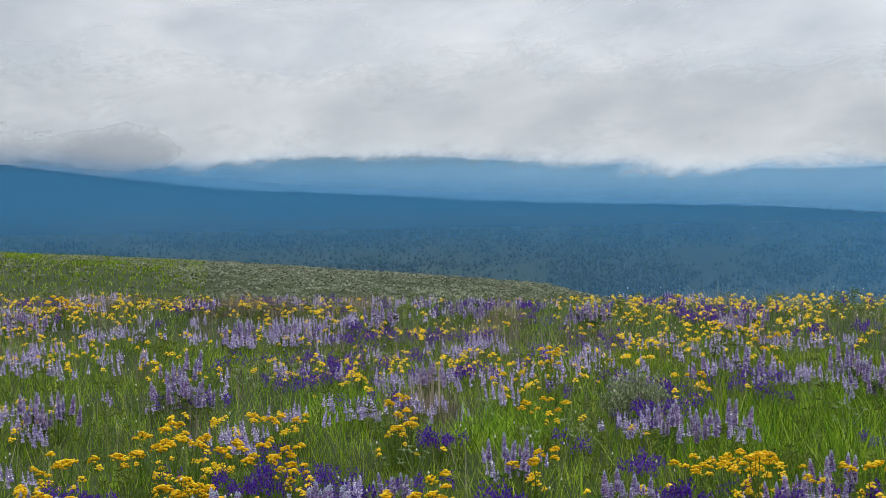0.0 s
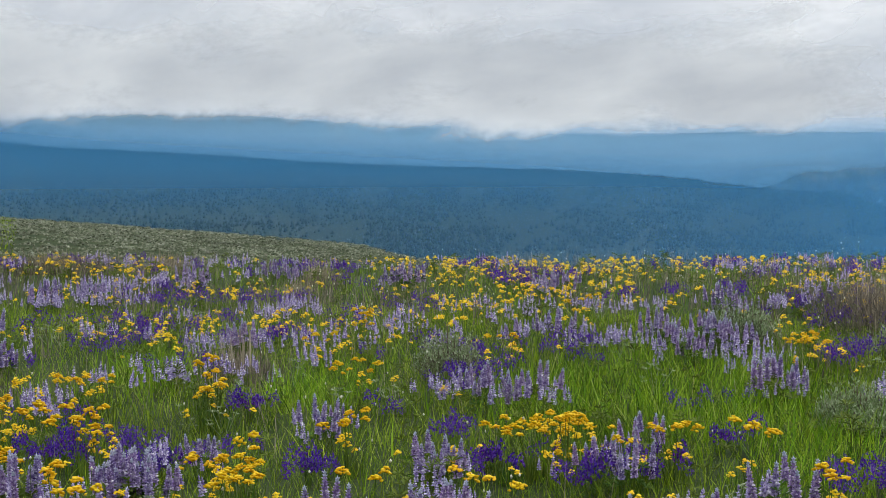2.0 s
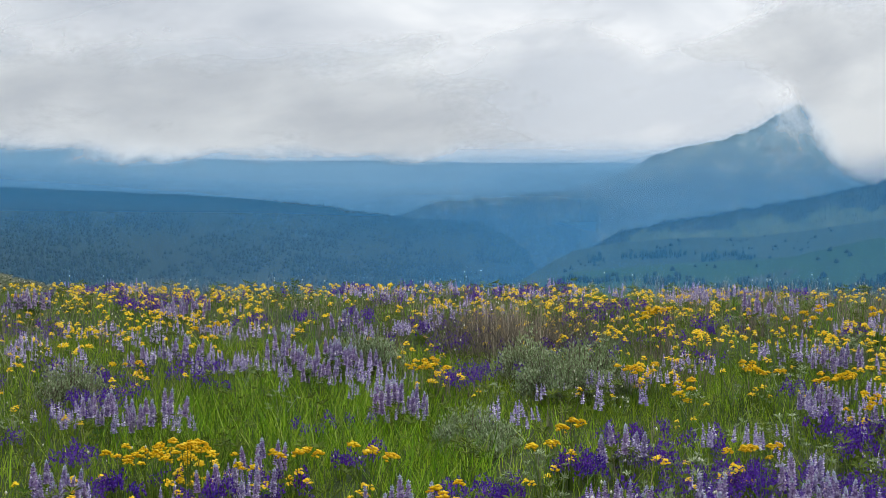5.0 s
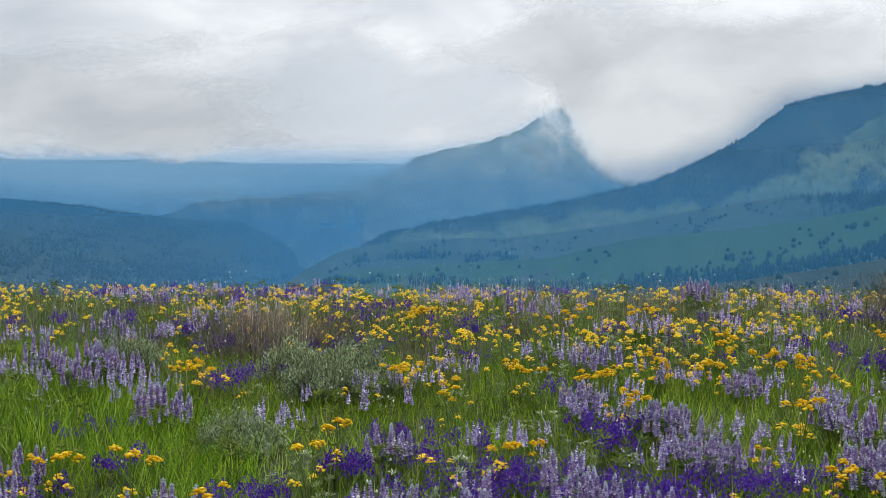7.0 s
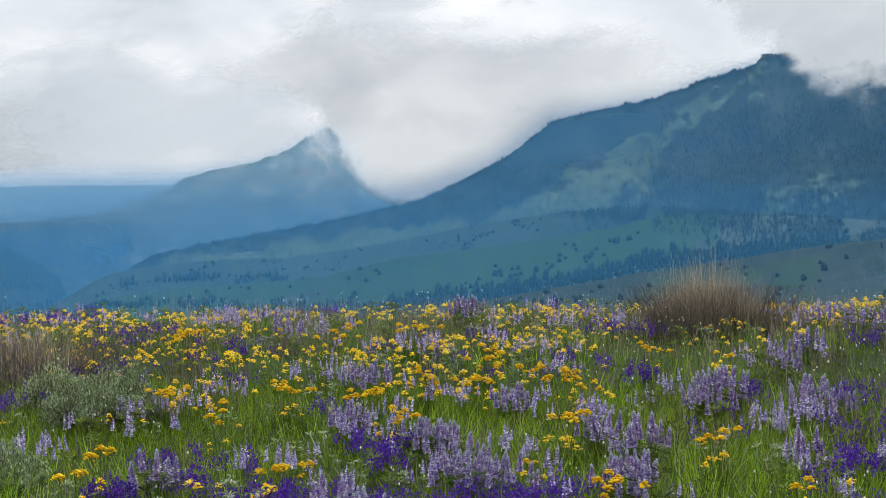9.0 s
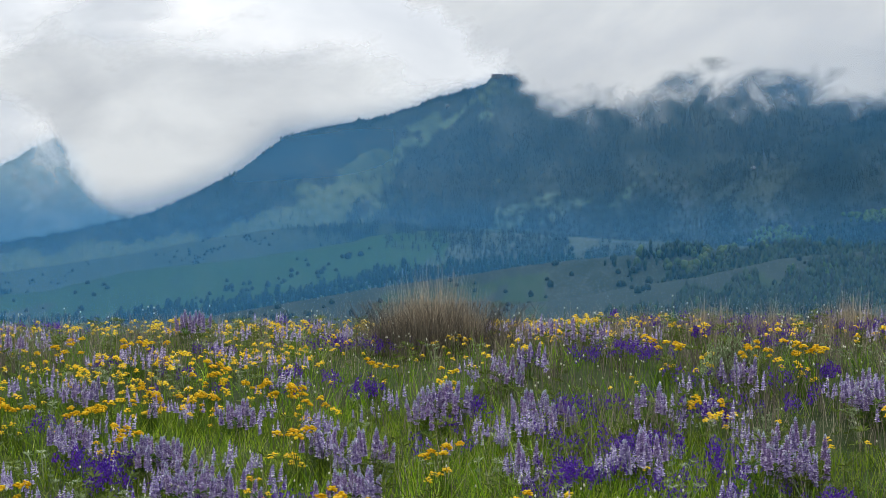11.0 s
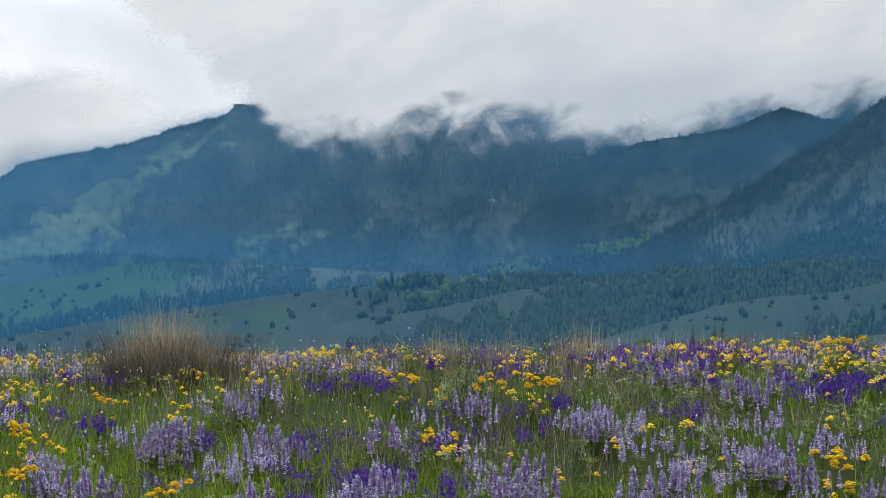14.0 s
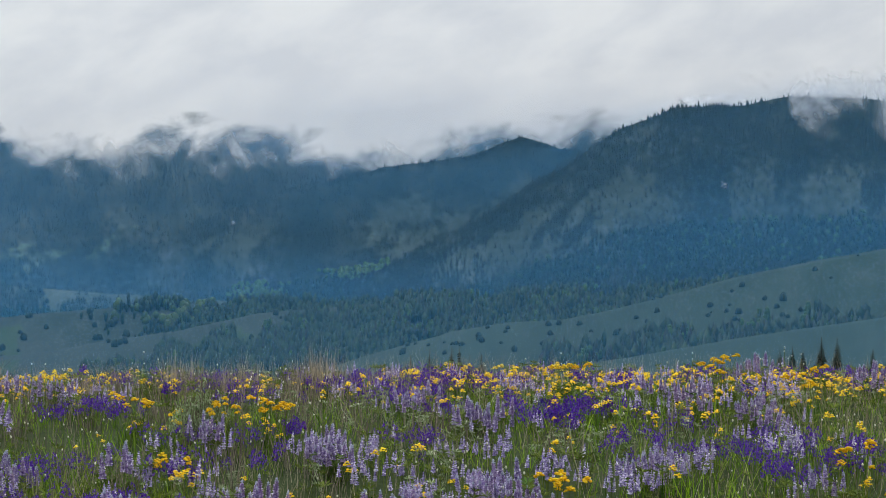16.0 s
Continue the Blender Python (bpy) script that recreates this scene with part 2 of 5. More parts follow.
GRASS = petal("grass_green", [(0, (0.04, 0.085, 0.005)), (0.55, (0.16, 0.28, 0.011)), (0.9, (0.33, 0.46, 0.024)), (1, (0.47, 0.53, 0.11))], patch=0.9)
FORB = petal("forb_leaf", [(0, (0.045, 0.095, 0.012)), (1, (0.14, 0.215, 0.032))], patch=1.5)
DRY = petal("dry_grass", [(0, (0.20, 0.165, 0.115)), (0.6, (0.36, 0.305, 0.215)), (1, (0.56, 0.49, 0.365))], hue=0.01)
DRYDARK = petal("dead_grass", [(0, (0.081, 0.070, 0.056)), (1, (0.255, 0.221, 0.170))], hue=0.01)
LUPINE = petal("lupine_petal", [(0, (0.17, 0.095, 0.30)), (0.5, (0.36, 0.28, 0.50)), (0.85, (0.57, 0.50, 0.68)), (1, (0.84, 0.80, 0.88))], hue=0.02)
BUD = petal("lupine_bud", [(0, (0.34, 0.37, 0.50)), (1, (0.56, 0.57, 0.68))], hue=0.02)
LARK = petal("larkspur_petal", [(0, (0.050, 0.014, 0.21)), (0.7, (0.10, 0.03, 0.36)), (1, (0.20, 0.10, 0.50))], hue=0.015)
YELLOW = petal("yellow_petal", [(0, (0.73, 0.45, 0.008)), (0.5, (0.84, 0.57, 0.012)), (1, (0.93, 0.70, 0.035))], hue=0.006, see=0.36)
CREAM = petal("cream_bud", [(0, (0.6, 0.6, 0.45)), (1, (0.8, 0.8, 0.68))])
SAGE = petal("sage_leaf", [(0, (0.15, 0.21, 0.085)), (0.6, (0.26, 0.33, 0.165)), (1, (0.45, 0.51, 0.33))], patch=2.0, hue=0.01)
BENCHSAGE = petal("bench_sage_leaf", [(0, (0.075, 0.09, 0.05)), (0.6, (0.14, 0.155, 0.095)), (1, (0.25, 0.26, 0.19))], patch=0.3, hue=0.01)
TWIG = land("twig_bark", [(0.2, (0.07, 0.05, 0.035)), (0.8, (0.2, 0.16, 0.12))], 8, 60, dist=0.01)
TURF = land("meadow_turf", [(0.3, (0.014, 0.022, 0.007)), (0.5, (0.026, 0.042, 0.011)), (0.7, (0.060, 0.064, 0.030))], 0.6, 14, dist=0.04)
CONIFER = petal("conifer_needles", [(0, (0.007, 0.015, 0.009)), (0.7, (0.014, 0.027, 0.015)), (1, (0.032, 0.052, 0.027))], see=0.1)
ASPEN = petal("aspen_leaves", [(0, (0.035, 0.075, 0.02)), (1, (0.085, 0.155, 0.04))], see=0.3)
FRESH = petal("young_aspen_leaves", [(0, (0.10, 0.15, 0.03)), (1, (0.18, 0.23, 0.05))], see=0.3)
GROVE = petal("grove_leaves", [(0, (0.012, 0.028, 0.012)), (0.7, (0.021, 0.046, 0.019)), (1, (0.036, 0.068, 0.027))], see=0.2)
SCRUB = petal("scrub_leaves", [(0, (0.020, 0.036, 0.02)), (1, (0.036, 0.058, 0.032))], see=0.2)
BARK = land("pale_bark", [(0.3, (0.28, 0.27, 0.24)), (0.7, (0.55, 0.53, 0.48))], 1, 6, dist=0.05)
SAGECOVER = petal("far_sage", [(0, (0.020, 0.034, 0.022)), (0.6, (0.034, 0.050, 0.035)), (1, (0.054, 0.070, 0.050))], see=0.1)
FOREST = land("forest_floor", [(0.3, (0.014, 0.025, 0.016)), (0.5, (0.021, 0.036, 0.022)), (0.66, (0.036, 0.050, 0.032))], 0.004, 0.05, dist=12, slope=True)
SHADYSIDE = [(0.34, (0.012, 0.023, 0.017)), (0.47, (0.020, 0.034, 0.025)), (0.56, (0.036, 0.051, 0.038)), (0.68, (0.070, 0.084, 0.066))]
PASTURE = land("foothill_grass", [(0.32, (0.014, 0.045, 0.012)), (0.5, (0.022, 0.065, 0.016)), (0.68, (0.043, 0.080, 0.032))], 0.008, 0.06, dist=3, slope=True,
               cover=[(0.34, (0.034, 0.052, 0.036)), (0.5, (0.052, 0.074, 0.052)), (0.68, (0.080, 0.104, 0.076))])
RANGE = land("sage_range", [(0.35, (0.013, 0.030, 0.017)), (0.5, (0.021, 0.042, 0.025)), (0.66, (0.038, 0.058, 0.040))], 0.01, 0.09, dist=2, slope=True)
SAGEHILL = land("sage_hill", [(0.34, (0.034, 0.058, 0.040)), (0.5, (0.050, 0.080, 0.053)), (0.68, (0.080, 0.110, 0.078))], 0.008, 0.07, dist=2, slope=True)
BIGSLOPE = land("glade_slope", SHADYSIDE, 0.016, 0.09, dist=10, cover=[(0.36, (0.036, 0.060, 0.030)), (0.5, (0.072, 0.108, 0.052)), (0.66, (0.135, 0.172, 0.096))], slope=True)
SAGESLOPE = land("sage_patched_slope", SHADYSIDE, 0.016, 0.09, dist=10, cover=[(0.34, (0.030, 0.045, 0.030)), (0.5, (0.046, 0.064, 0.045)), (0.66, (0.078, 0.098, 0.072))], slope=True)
WOODRANGE = land("sage_and_pasture", [(0.35, (0.013, 0.027, 0.018)), (0.5, (0.022, 0.038, 0.027)), (0.66, (0.040, 0.057, 0.043))], 0.01, 0.09, dist=2, cover=[(0.3, (0.014, 0.034, 0.012)), (0.5, (0.022, 0.048, 0.017)), (0.66, (0.039, 0.062, 0.029))], slope=True)
FARLAND = land("far_range", [(0.38, (0.02, 0.035, 0.025)), (0.55, (0.05, 0.07, 0.05)), (0.64, (0.22, 0.23, 0.17))], 0.003, 0.02, dist=10, slope=True)
CLIFF = land("grey_cliff", [(0.3, (0.05, 0.05, 0.05)), (0.7, (0.14, 0.13, 0.12))], 0.05, 0.4, dist=2)
PEAKSIDE = land("peak_slope", [(0.38, (0.012, 0.022, 0.014)), (0.47, (0.05, 0.07, 0.042)), (0.60, (0.19, 0.205, 0.16))], 0.016, 0.06, dist=20, bump=0.8, slope=True)
ROCK = land("pale_rock", [(0.3, (0.2, 0.17, 0.15)), (0.7, (0.42, 0.38, 0.35))], 0.05, 0.4, dist=2)

# ---- ground: one sheet out to the horizon ----
BROW_R = [(-180, 13.5), (-75, 13.5), (-55, 14.2), (-44, 16.2), (-30, 16.9), (-12, 18.9), (0, 20.9), (40, 21.6), (180, 16)]
BROW_Z = [(-180, .3), (-90, .86), (-75, .88), (-64, .84), (-55, .79), (-49, .71), (-44, .65), (-38, .635), (-30, .61), (-20, .57), (-12, .52), (-3, .46), (5, .48), (14, .60), (40, .7), (180, 0)]
BENCH = [(-180, -20), (-20, -16), (-10, -4.5), (-3.4, -1.7), (0, -1.15), (7.4, -.1), (11, 0.3), (14.8, .72), (30, 1.8), (60, 2), (180, 0)]


def ground_z(az, r):
    """the meadow rises gently to a brow, falls away behind it, and a sage bench lies to the north"""
    rc, zc, zs = lut(az, BROW_R), lut(az, BROW_Z), lut(az, BENCH)
    up = zc * smooth(4.5, rc, r)
    drop = np.clip(r - rc, 0, None)
    near = up + np.maximum(-.012 * drop**2 / (1 + .06 * drop), -1.6)
    low = zs - 125 * (1 - np.exp(-np.clip(r - 100, 0, None) / 420))
    m = np.clip((r - rc) / (70 - rc), 0, 1)
    m = m * m * (3 - 2 * m)
    return near * (1 - m) + low * m


def azimuth(x, y):
    return np.degrees(np.arctan2(-np.asarray(x), np.asarray(y)))


def turf(x, y):
    """height of the ground sheet with its small hummocks"""
    r = np.hypot(x, y)
    return ground_z(azimuth(x, y), r) + (fbm(np.asarray(x) * 1.3, np.asarray(y) * 1.3, 3, 5) - 0.5) * 0.09 * smooth(2, 4, r) * (1 - smooth(40, 200, r))


def polar(az, r):
    return -np.sin(np.radians(az)) * r, np.cos(np.radians(az)) * r


def ground_sheet():
    az = np.concatenate([np.arange(-180, -82, 4), np.arange(-82, 26, 0.6), np.arange(26, 180, 4)])
    r = np.concatenate([np.arange(0.6, 24, 0.3), np.geomspace(24, 4900, 70)])
    A, Rr = np.meshgrid(az, r, indexing="ij")
    X, Y = polar(A, Rr)
    V = np.stack([X, Y, turf(X, Y)], 2).reshape(-1, 3)
    n, k = len(az), len(r)
    i, j = np.meshgrid(np.arange(n), np.arange(k - 1), indexing="ij")
    a, b = (i * k + j), (((i + 1) % n) * k + j)
    F = np.stack([a, a + 1, b + 1, b], 2).reshape(-1, 4)
    hub = len(V)
    V = np.concatenate([V, [[0, 0, 0.0]]])
    me = mesh_of("ground", V, F, soft=True)
    ob = part("ground", me, TURF)
    tagged(ob, "green and brown flowering mountain meadow ground", "ground", kind="structure")
    i0 = np.arange(n)
    cap = mesh_of("ground_cap", V[np.concatenate([i0 * k, [hub]])], np.stack([i0, (i0 + 1) % n, np.full(n, n)], 1), soft=True)
    part("turf_patch", cap, TURF, ob)


ground_sheet()


# ---- hills and mountains ----
class Hill:
    """a slope from a front foot up to a crest line; heights are given as angles seen from the meadow"""

    def __init__(self, name, span, front, foot, crest_r, crest, material, label, rough=0.12, seed=1, bend=1.0, step=0.2, gully=0.0, rows=44, cover=None):
        self.span, self.front, self.foot, self.crest_r, self.crest = span, front, foot, crest_r, crest
        self.rough, self.seed, self.bend, self.gully = rough, seed, bend, gully
        az = np.arange(span[0], span[1] + step, step)
        s = np.concatenate([np.linspace(0, 1, rows), [1.04, 1.12, 1.3]])
        A, S = np.meshgrid(az, s, indexing="ij")
        V = np.stack(self.point(A, S), 2).reshape(-1, 3)
        n, k = len(az), len(s)
        i, j = np.meshgrid(np.arange(n - 1), np.arange(k - 1), indexing="ij")
        a, b = i * k + j, (i + 1) * k + j
        F = np.stack([a, a + 1, b + 1, b], 2).reshape(-1, 4)
        uv = np.stack([np.radians(A) * (front + crest_r) / 2, V[:, 2].reshape(A.shape)], 2).reshape(-1, 2)
        self.ob = part(name, mesh_of(name, V, F, uv=uv, soft=True), material)
        if cover is not None:  # where a second kind of growth covers the slope
            layer = self.ob.data.attributes.new("growth", "FLOAT", "POINT")
            layer.data.foreach_set("value", cover(A, S).astype(np.float32).ravel())
        tagged(self.ob, label, name.split("_")[0], kind="structure")

    def point(self, az, s):
        az, s = np.asarray(az, float), np.asarray(s, float)
        r = self.front + (self.crest_r - self.front) * s
        e0, e1 = lut(az, self.foot), lut(az, self.crest)
        up = np.clip(s, 0, 1)
        body = np.sin(np.pi * np.clip(up, 0, 1)) ** 0.7
        n = fbm(az * 0.55 + s * 1.1, s * 3.2 + az * 0.12, 5, self.seed) - 0.5
        g = np.abs(fbm(az * 0.8 - s * 1.4, s * 0.8, 4, self.seed + 40) - 0.5)
        e = e0 + (e1 - e0) * up ** self.bend + n * self.rough * 4 * body - self.gully * body * (0.18 - g) * 3
        e = e + (fbm(az * 3.1, s * 0 + self.seed, 4, self.seed + 9) - 0.5) * self.rough * 0.7 * up
        z = EYE + r * np.tan(np.radians(e)) - np.clip(s - 1, 0, None) * (self.crest_r - self.front) * 0.5
        x, y = polar(az, r)
        return x, y, z


def diagonal(az, s, rise, along, across, seed, octaves=4):
    """bands of growth that climb the slope towards the east"""
    return fbm(az * along, (s + rise * az) * across, octaves, seed)


GLADE_LINE = [(-47, 1.0), (-42.4, .86), (-41.1, .795), (-39.5, .69), (-37.7, .61), (-35.8, .645), (-32.5, .80), (-28, .86), (-22, .9)]


def big_open(az, s):
    """1 where the long mountain is open: a diagonal glade and the low slopes west of it"""
    q = fbm(az * 1.3 + s * 3, s * 12, 5, 81) - .5
    d = s - lut(az, GLADE_LINE)
    strip = smooth(.065, .02, np.abs(d + q * .25) * np.where(az < -41, 1.4, 1.0)) * smooth(-46.5, -43.5, az)
    low = smooth(.02, -.05, d + q * .35) * smooth(-42.5, -39, az + q * 6 + 4 * (s - .5))
    streak = .5 * smooth(.58, .66, diagonal(az, s, .05, .5, 13, 84)) * smooth(.7, .45, s) * smooth(-66, -58, az)
    return np.maximum(np.maximum(strip, low), streak)


def shoulder_open(az, s):
    """1 on the sage openings that climb the shoulder"""
    q = diagonal(az, s, .06, .7, 8, 82)
    box = smooth(-71, -67, az) * smooth(-59, -62, az) * smooth(.55, .66, s) * smooth(.93, .8, s)
    east = smooth(-69, -71, az) * smooth(.45, .6, s) * smooth(.85, .7, s)
    return smooth(.44, .54, q + .14 * box + .1 * east) * (.3 + .7 * np.maximum(box, east))


def spur_open(az, s):
    return smooth(.55, .62, diagonal(az, s, .05, .8, 9, 97)) * smooth(.2, .35, s) * smooth(.95, .8, s)


def green_flat(az, s):
    """1 on the green pasture patches of the sage foothills"""
    return smooth(.5, .58, fbm(az * .5 + 3, s * 2.2 + az * .25, 3, 98)) * smooth(1.0, .8, s)


def grey_upper(az, s):
    """1 where the pasture gives way to sage"""
    return smooth(-42.5, -45, az + 3 * (fbm(az * .6, s * 3, 3, 99) - .5)) + .8 * smooth(.6, .7, fbm(az * .4, s * 3 + az * .3, 3, 90))


Hill("ridge_far", (-45, 40), 4440, [(-90, -1.5), (40, -1.5)], 4800,
     [(-45, 1.9), (-24.6, 1.95), (-19.9, 1.9), (-17, 2.0), (-13.6, 1.9), (-8.8, 1.98), (-6.3, 2.2), (-2.3, 2.38), (.8, 2.62), (5, 2.62), (8, 2.45), (11, 2.3), (14.7, 2.8), (40, 3.2)],
     FARLAND, "blue-hazed distant wooded ridge under low cloud", 0.05, 3, step=0.2)
PEAK = Hill("mountain_peak", (-40, -14), 3480, [(-90, -3), (40, -3)], 4300,
            [(-40, .8), (-33.5, 1.5), (-32, 2.2), (-31.3, 3.0), (-31.05, 3.62), (-30.8, 3.75), (-30.4, 3.86), (-30.1, 3.72), (-29.7, 3.53), (-29.1, 3.12), (-27.9, 2.69), (-26.4, 2.41), (-25.6, 2.12), (-24.5, 1.55), (-23, 1.07), (-21.1, .79), (-18.2, .61), (-17.7, .33), (-15.5, -.4), (-14, -1)],
            PEAKSIDE, "hazy pointed mountain with its summit in cloud", 0.22, 5, gully=0.6, step=0.08, rows=70)
PLATEAU = Hill("hillside_forest", (-23, 40), 1600, [(-90, -3.2), (-21, -2.6), (40, -3.0)], 3400,
               [(-23, -2.6), (-21.8, -1.9), (-21.5, -1.1), (-20.6, -.5), (-19.8, -.13), (-18.9, -.03), (-17.2, .03), (-15.8, .24), (-13.8, .49), (-10, .74), (-6.3, .85), (-2, 1.02), (1.7, 1.28), (5.4, 1.47), (7.2, 1.55), (11.1, 2.02), (14.7, 2.5), (40, 3.4)],
               FOREST, "long dark forested hillside in blue haze", 0.10, 7, gully=0.1)
BIG = Hill("mountain_long", (-100, -19), 1620, [(-100, -2.0), (-40, -2.0), (-24, -3.5), (-19, -4)], 3000,
           [(-100, 7), (-80, 7.2), (-64, 6.9), (-58, 6.9), (-51, 6.7), (-47, 6.25), (-45.1, 6.05), (-44.9, 5.8), (-43.3, 5.37), (-41.6, 4.74), (-39.7, 4.4), (-38.1, 4.04), (-36.6, 2.91), (-35.2, 2.15), (-33.5, 1.39), (-31.6, .93), (-29.3, .46), (-27, .1), (-24.5, -.45), (-22.7, -1.4), (-21.5, -2.4), (-19, -3.6)],
           BIGSLOPE, "steep forested mountain with its top lost in cloud", 0.16, 11, gully=0.5, step=0.12, rows=80, cover=big_open)
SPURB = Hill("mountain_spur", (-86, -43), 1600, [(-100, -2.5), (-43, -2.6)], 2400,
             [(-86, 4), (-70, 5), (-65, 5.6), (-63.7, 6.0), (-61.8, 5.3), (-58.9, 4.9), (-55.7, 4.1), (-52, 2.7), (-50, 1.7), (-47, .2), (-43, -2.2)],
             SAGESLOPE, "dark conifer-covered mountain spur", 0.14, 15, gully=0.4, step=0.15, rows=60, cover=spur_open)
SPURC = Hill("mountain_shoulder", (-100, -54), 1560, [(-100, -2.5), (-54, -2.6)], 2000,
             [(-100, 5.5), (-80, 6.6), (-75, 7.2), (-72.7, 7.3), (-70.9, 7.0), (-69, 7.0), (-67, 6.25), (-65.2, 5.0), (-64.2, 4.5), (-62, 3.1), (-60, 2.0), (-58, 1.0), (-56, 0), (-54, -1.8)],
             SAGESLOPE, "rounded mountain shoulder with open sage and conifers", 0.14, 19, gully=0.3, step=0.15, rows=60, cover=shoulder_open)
FOOTA = Hill("foothill_upper", (-64, -20), 1370, [(-64, -3), (-20, -3)], 1530,
             [(-64, -.6), (-50, .3), (-45, .9), (-41, 1.1), (-38, .95), (-36, .65), (-34.4, .37), (-32.5, 0), (-30.6, -.29), (-29.1, -.5), (-26.8, -.56), (-24.5, -.74), (-23, -1.05), (-22, -1.6), (-20, -2.8)],
             SAGEHILL, "sage-green rolling foothill below the mountain", 0.06, 23)
FOOTB = Hill("foothill_green", (-64, -20), 1050, [(-64, -3), (-20, -3.2)], 1350,
             [(-64, -.5), (-56, .2), (-50, .5), (-46, .75), (-42.4, .84), (-41, .65), (-40.3, .45), (-38.5, .15), (-36.4, -.16), (-34.5, -.36), (-32.8, -.55), (-31.8, -.8), (-30.2, -1.2), (-26.8, -1.42), (-23, -1.77), (-21.5, -2.4), (-20, -3.1)],
             PASTURE, "green grassy foothill with scattered trees", 0.05, 27, cover=grey_upper)
FOOTC = Hill("foothill_sage", (-80, -30), 800, [(-80, -3.2), (-30, -3.6)], 1000,
             [(-80, -.6), (-70, -.3), (-62, .1), (-56, .25), (-52, .2), (-48.2, -.12), (-46, -.37), (-43.8, -.75), (-41.5, -1.06), (-38.5, -1.56), (-35.9, -2.0), (-33, -2.6), (-30, -3.4)],
             WOODRANGE, "grey-green sage foothill with scattered trees", 0.05, 31, gully=.08, rows=50, cover=green_flat)
FOOTG = Hill("foothill_middle", (-100, -41), 580, [(-100, -3.2), (-41, -3.4)], 780,
             [(-100, 1), (-80, 1), (-70, .9), (-66, .6), (-62, .5), (-58.5, .24), (-54.8, -.1), (-52, -.75), (-50, -1.02), (-48.2, -1.39), (-46, -1.65), (-43, -2.4), (-41, -3.2)],
             WOODRANGE, "sage and grass foothill with woods on its flank", 0.05, 47, gully=.08, rows=50, cover=green_flat)
FOOTD = Hill("foothill_right", (-100, -53), 400, [(-100, -3), (-53, -3.6)], 540,
             [(-100, 3.2), (-80, 2.7), (-75.8, 2.26), (-73.7, 1.88), (-70.9, 1.28), (-69, .74), (-67.1, .22), (-65.2, -.2), (-63.3, -.32), (-61.5, -.63), (-59.5, -1.2), (-58.2, -1.6), (-55, -2.6), (-53, -3.4)],
             RANGE, "grassy foothill beneath the mountain woods", 0.05, 35, rows=50)
FOOTE = Hill("foothill_front", (-100, -62), 280, [(-100, -3), (-62, -3.6)], 370,
             [(-100, 1.2), (-80, .5), (-75.8, 0), (-72.7, -.48), (-70.9, -.78), (-67.1, -1.5), (-66.2, -1.64), (-64, -2.3), (-62, -3)],
             RANGE, "low green grassy rise before the woods", 0.04, 39)


# ---- woods ----
def conifer_low(sides=5, tiers=2, seed=0):
    g = np.random.default_rng(seed)
    out = []
    for t in range(tiers):
        z0, z1 = 0.06 + 0.42 * t, 0.66 + 0.34 * t / max(1, tiers - 1)
        rad = 0.29 * (1 - 0.42 * t)
        a = np.arange(sides) * 2 * np.pi / sides + t
        ring = np.stack([np.cos(a) * rad * g.uniform(.75, 1.2, sides), np.sin(a) * rad * g.uniform(.75, 1.2, sides), np.full(sides, z0) + g.uniform(-.03, .03, sides)], 1)
        out.append((np.concatenate([ring, [[0, 0, z1]]]), np.array([[i, (i + 1) % sides, sides] for i in range(sides)])))
    return join(out)


def lump(sides, rows, seed, wide=.5, waist=.35):
    """a leafy crown: an uneven rounded body"""
    g = np.random.default_rng(seed)
    v = [[0, 0, 0.0]]
    for k in range(1, rows):
        t = np.pi * k / rows
        a = np.arange(sides) * 2 * np.pi / sides + k * .5
        rad = wide * np.sin(t) ** .8 * (1 + waist * np.cos(t)) * g.uniform(.75, 1.2, sides)
        v += np.stack([np.cos(a) * rad, np.sin(a) * rad, .5 - .5 * np.cos(t) + g.uniform(-.05, .05, sides)], 1).tolist()
    v.append([0, 0, 1.0])
    f = []
    for i in range(sides):
        j = (i + 1) % sides
        f.append([0, 1 + j, 1 + i])
        for k in range(rows - 2):
            p, q = 1 + k * sides, 1 + (k + 1) * sides
            f += [[p + i, p + j, q + j], [p + i, q + j, q + i]]
        f.append([1 + (rows - 2) * sides + i, 1 + (rows - 2) * sides + j, len(v) - 1])
    return np.array(v), np.array(f)


def blob_low(seed=0):
    """a round-headed bush: one large lump and two lesser ones against it"""
    g = np.random.default_rng(seed)
    out = [lump(5, 4, seed)]
    for c in range(1):
        v, f = lump(5, 3, seed + 5 + c)
        out.append((v * g.uniform(.5, .7) + (np.cos(c * 2.6) * .34, np.sin(c * 2.6) * .34, 0), f))
    return join(out)


def woods(name, hill, count, span, band, height, material, label, template, keep=None, seed=1):
    """far trees by the hundred on one hill, gathered into stands with clearings"""
    g = np.random.default_rng(seed)
    az, s = g.uniform(*span, count), g.uniform(*band, count)
    if keep is not None:
        ok = g.uniform(size=count) < keep(az, s)
        az, s = az[ok], s[ok]
    x, y, z = hill.point(az, s)
    h = height * np.clip(g.lognormal(0, 0.22, len(az)), .6, 1.45)
    v, f = spread(template, np.stack([x, y, z - 0.4], 1), g.uniform(0, 6.28, len(az)), h, lean=0.02, tall=g.uniform(.85, 1.25, len(az)))
    ob = part(name, mesh_of(name, v, f), material)
    return tagged(ob, label, "forest", kind="stuff")


def stands(scale, low, high, seed, warp=2.0):
    return lambda az, s: smooth(low, high, fbm(az * scale + s * warp, s * scale * 6, 4, seed))


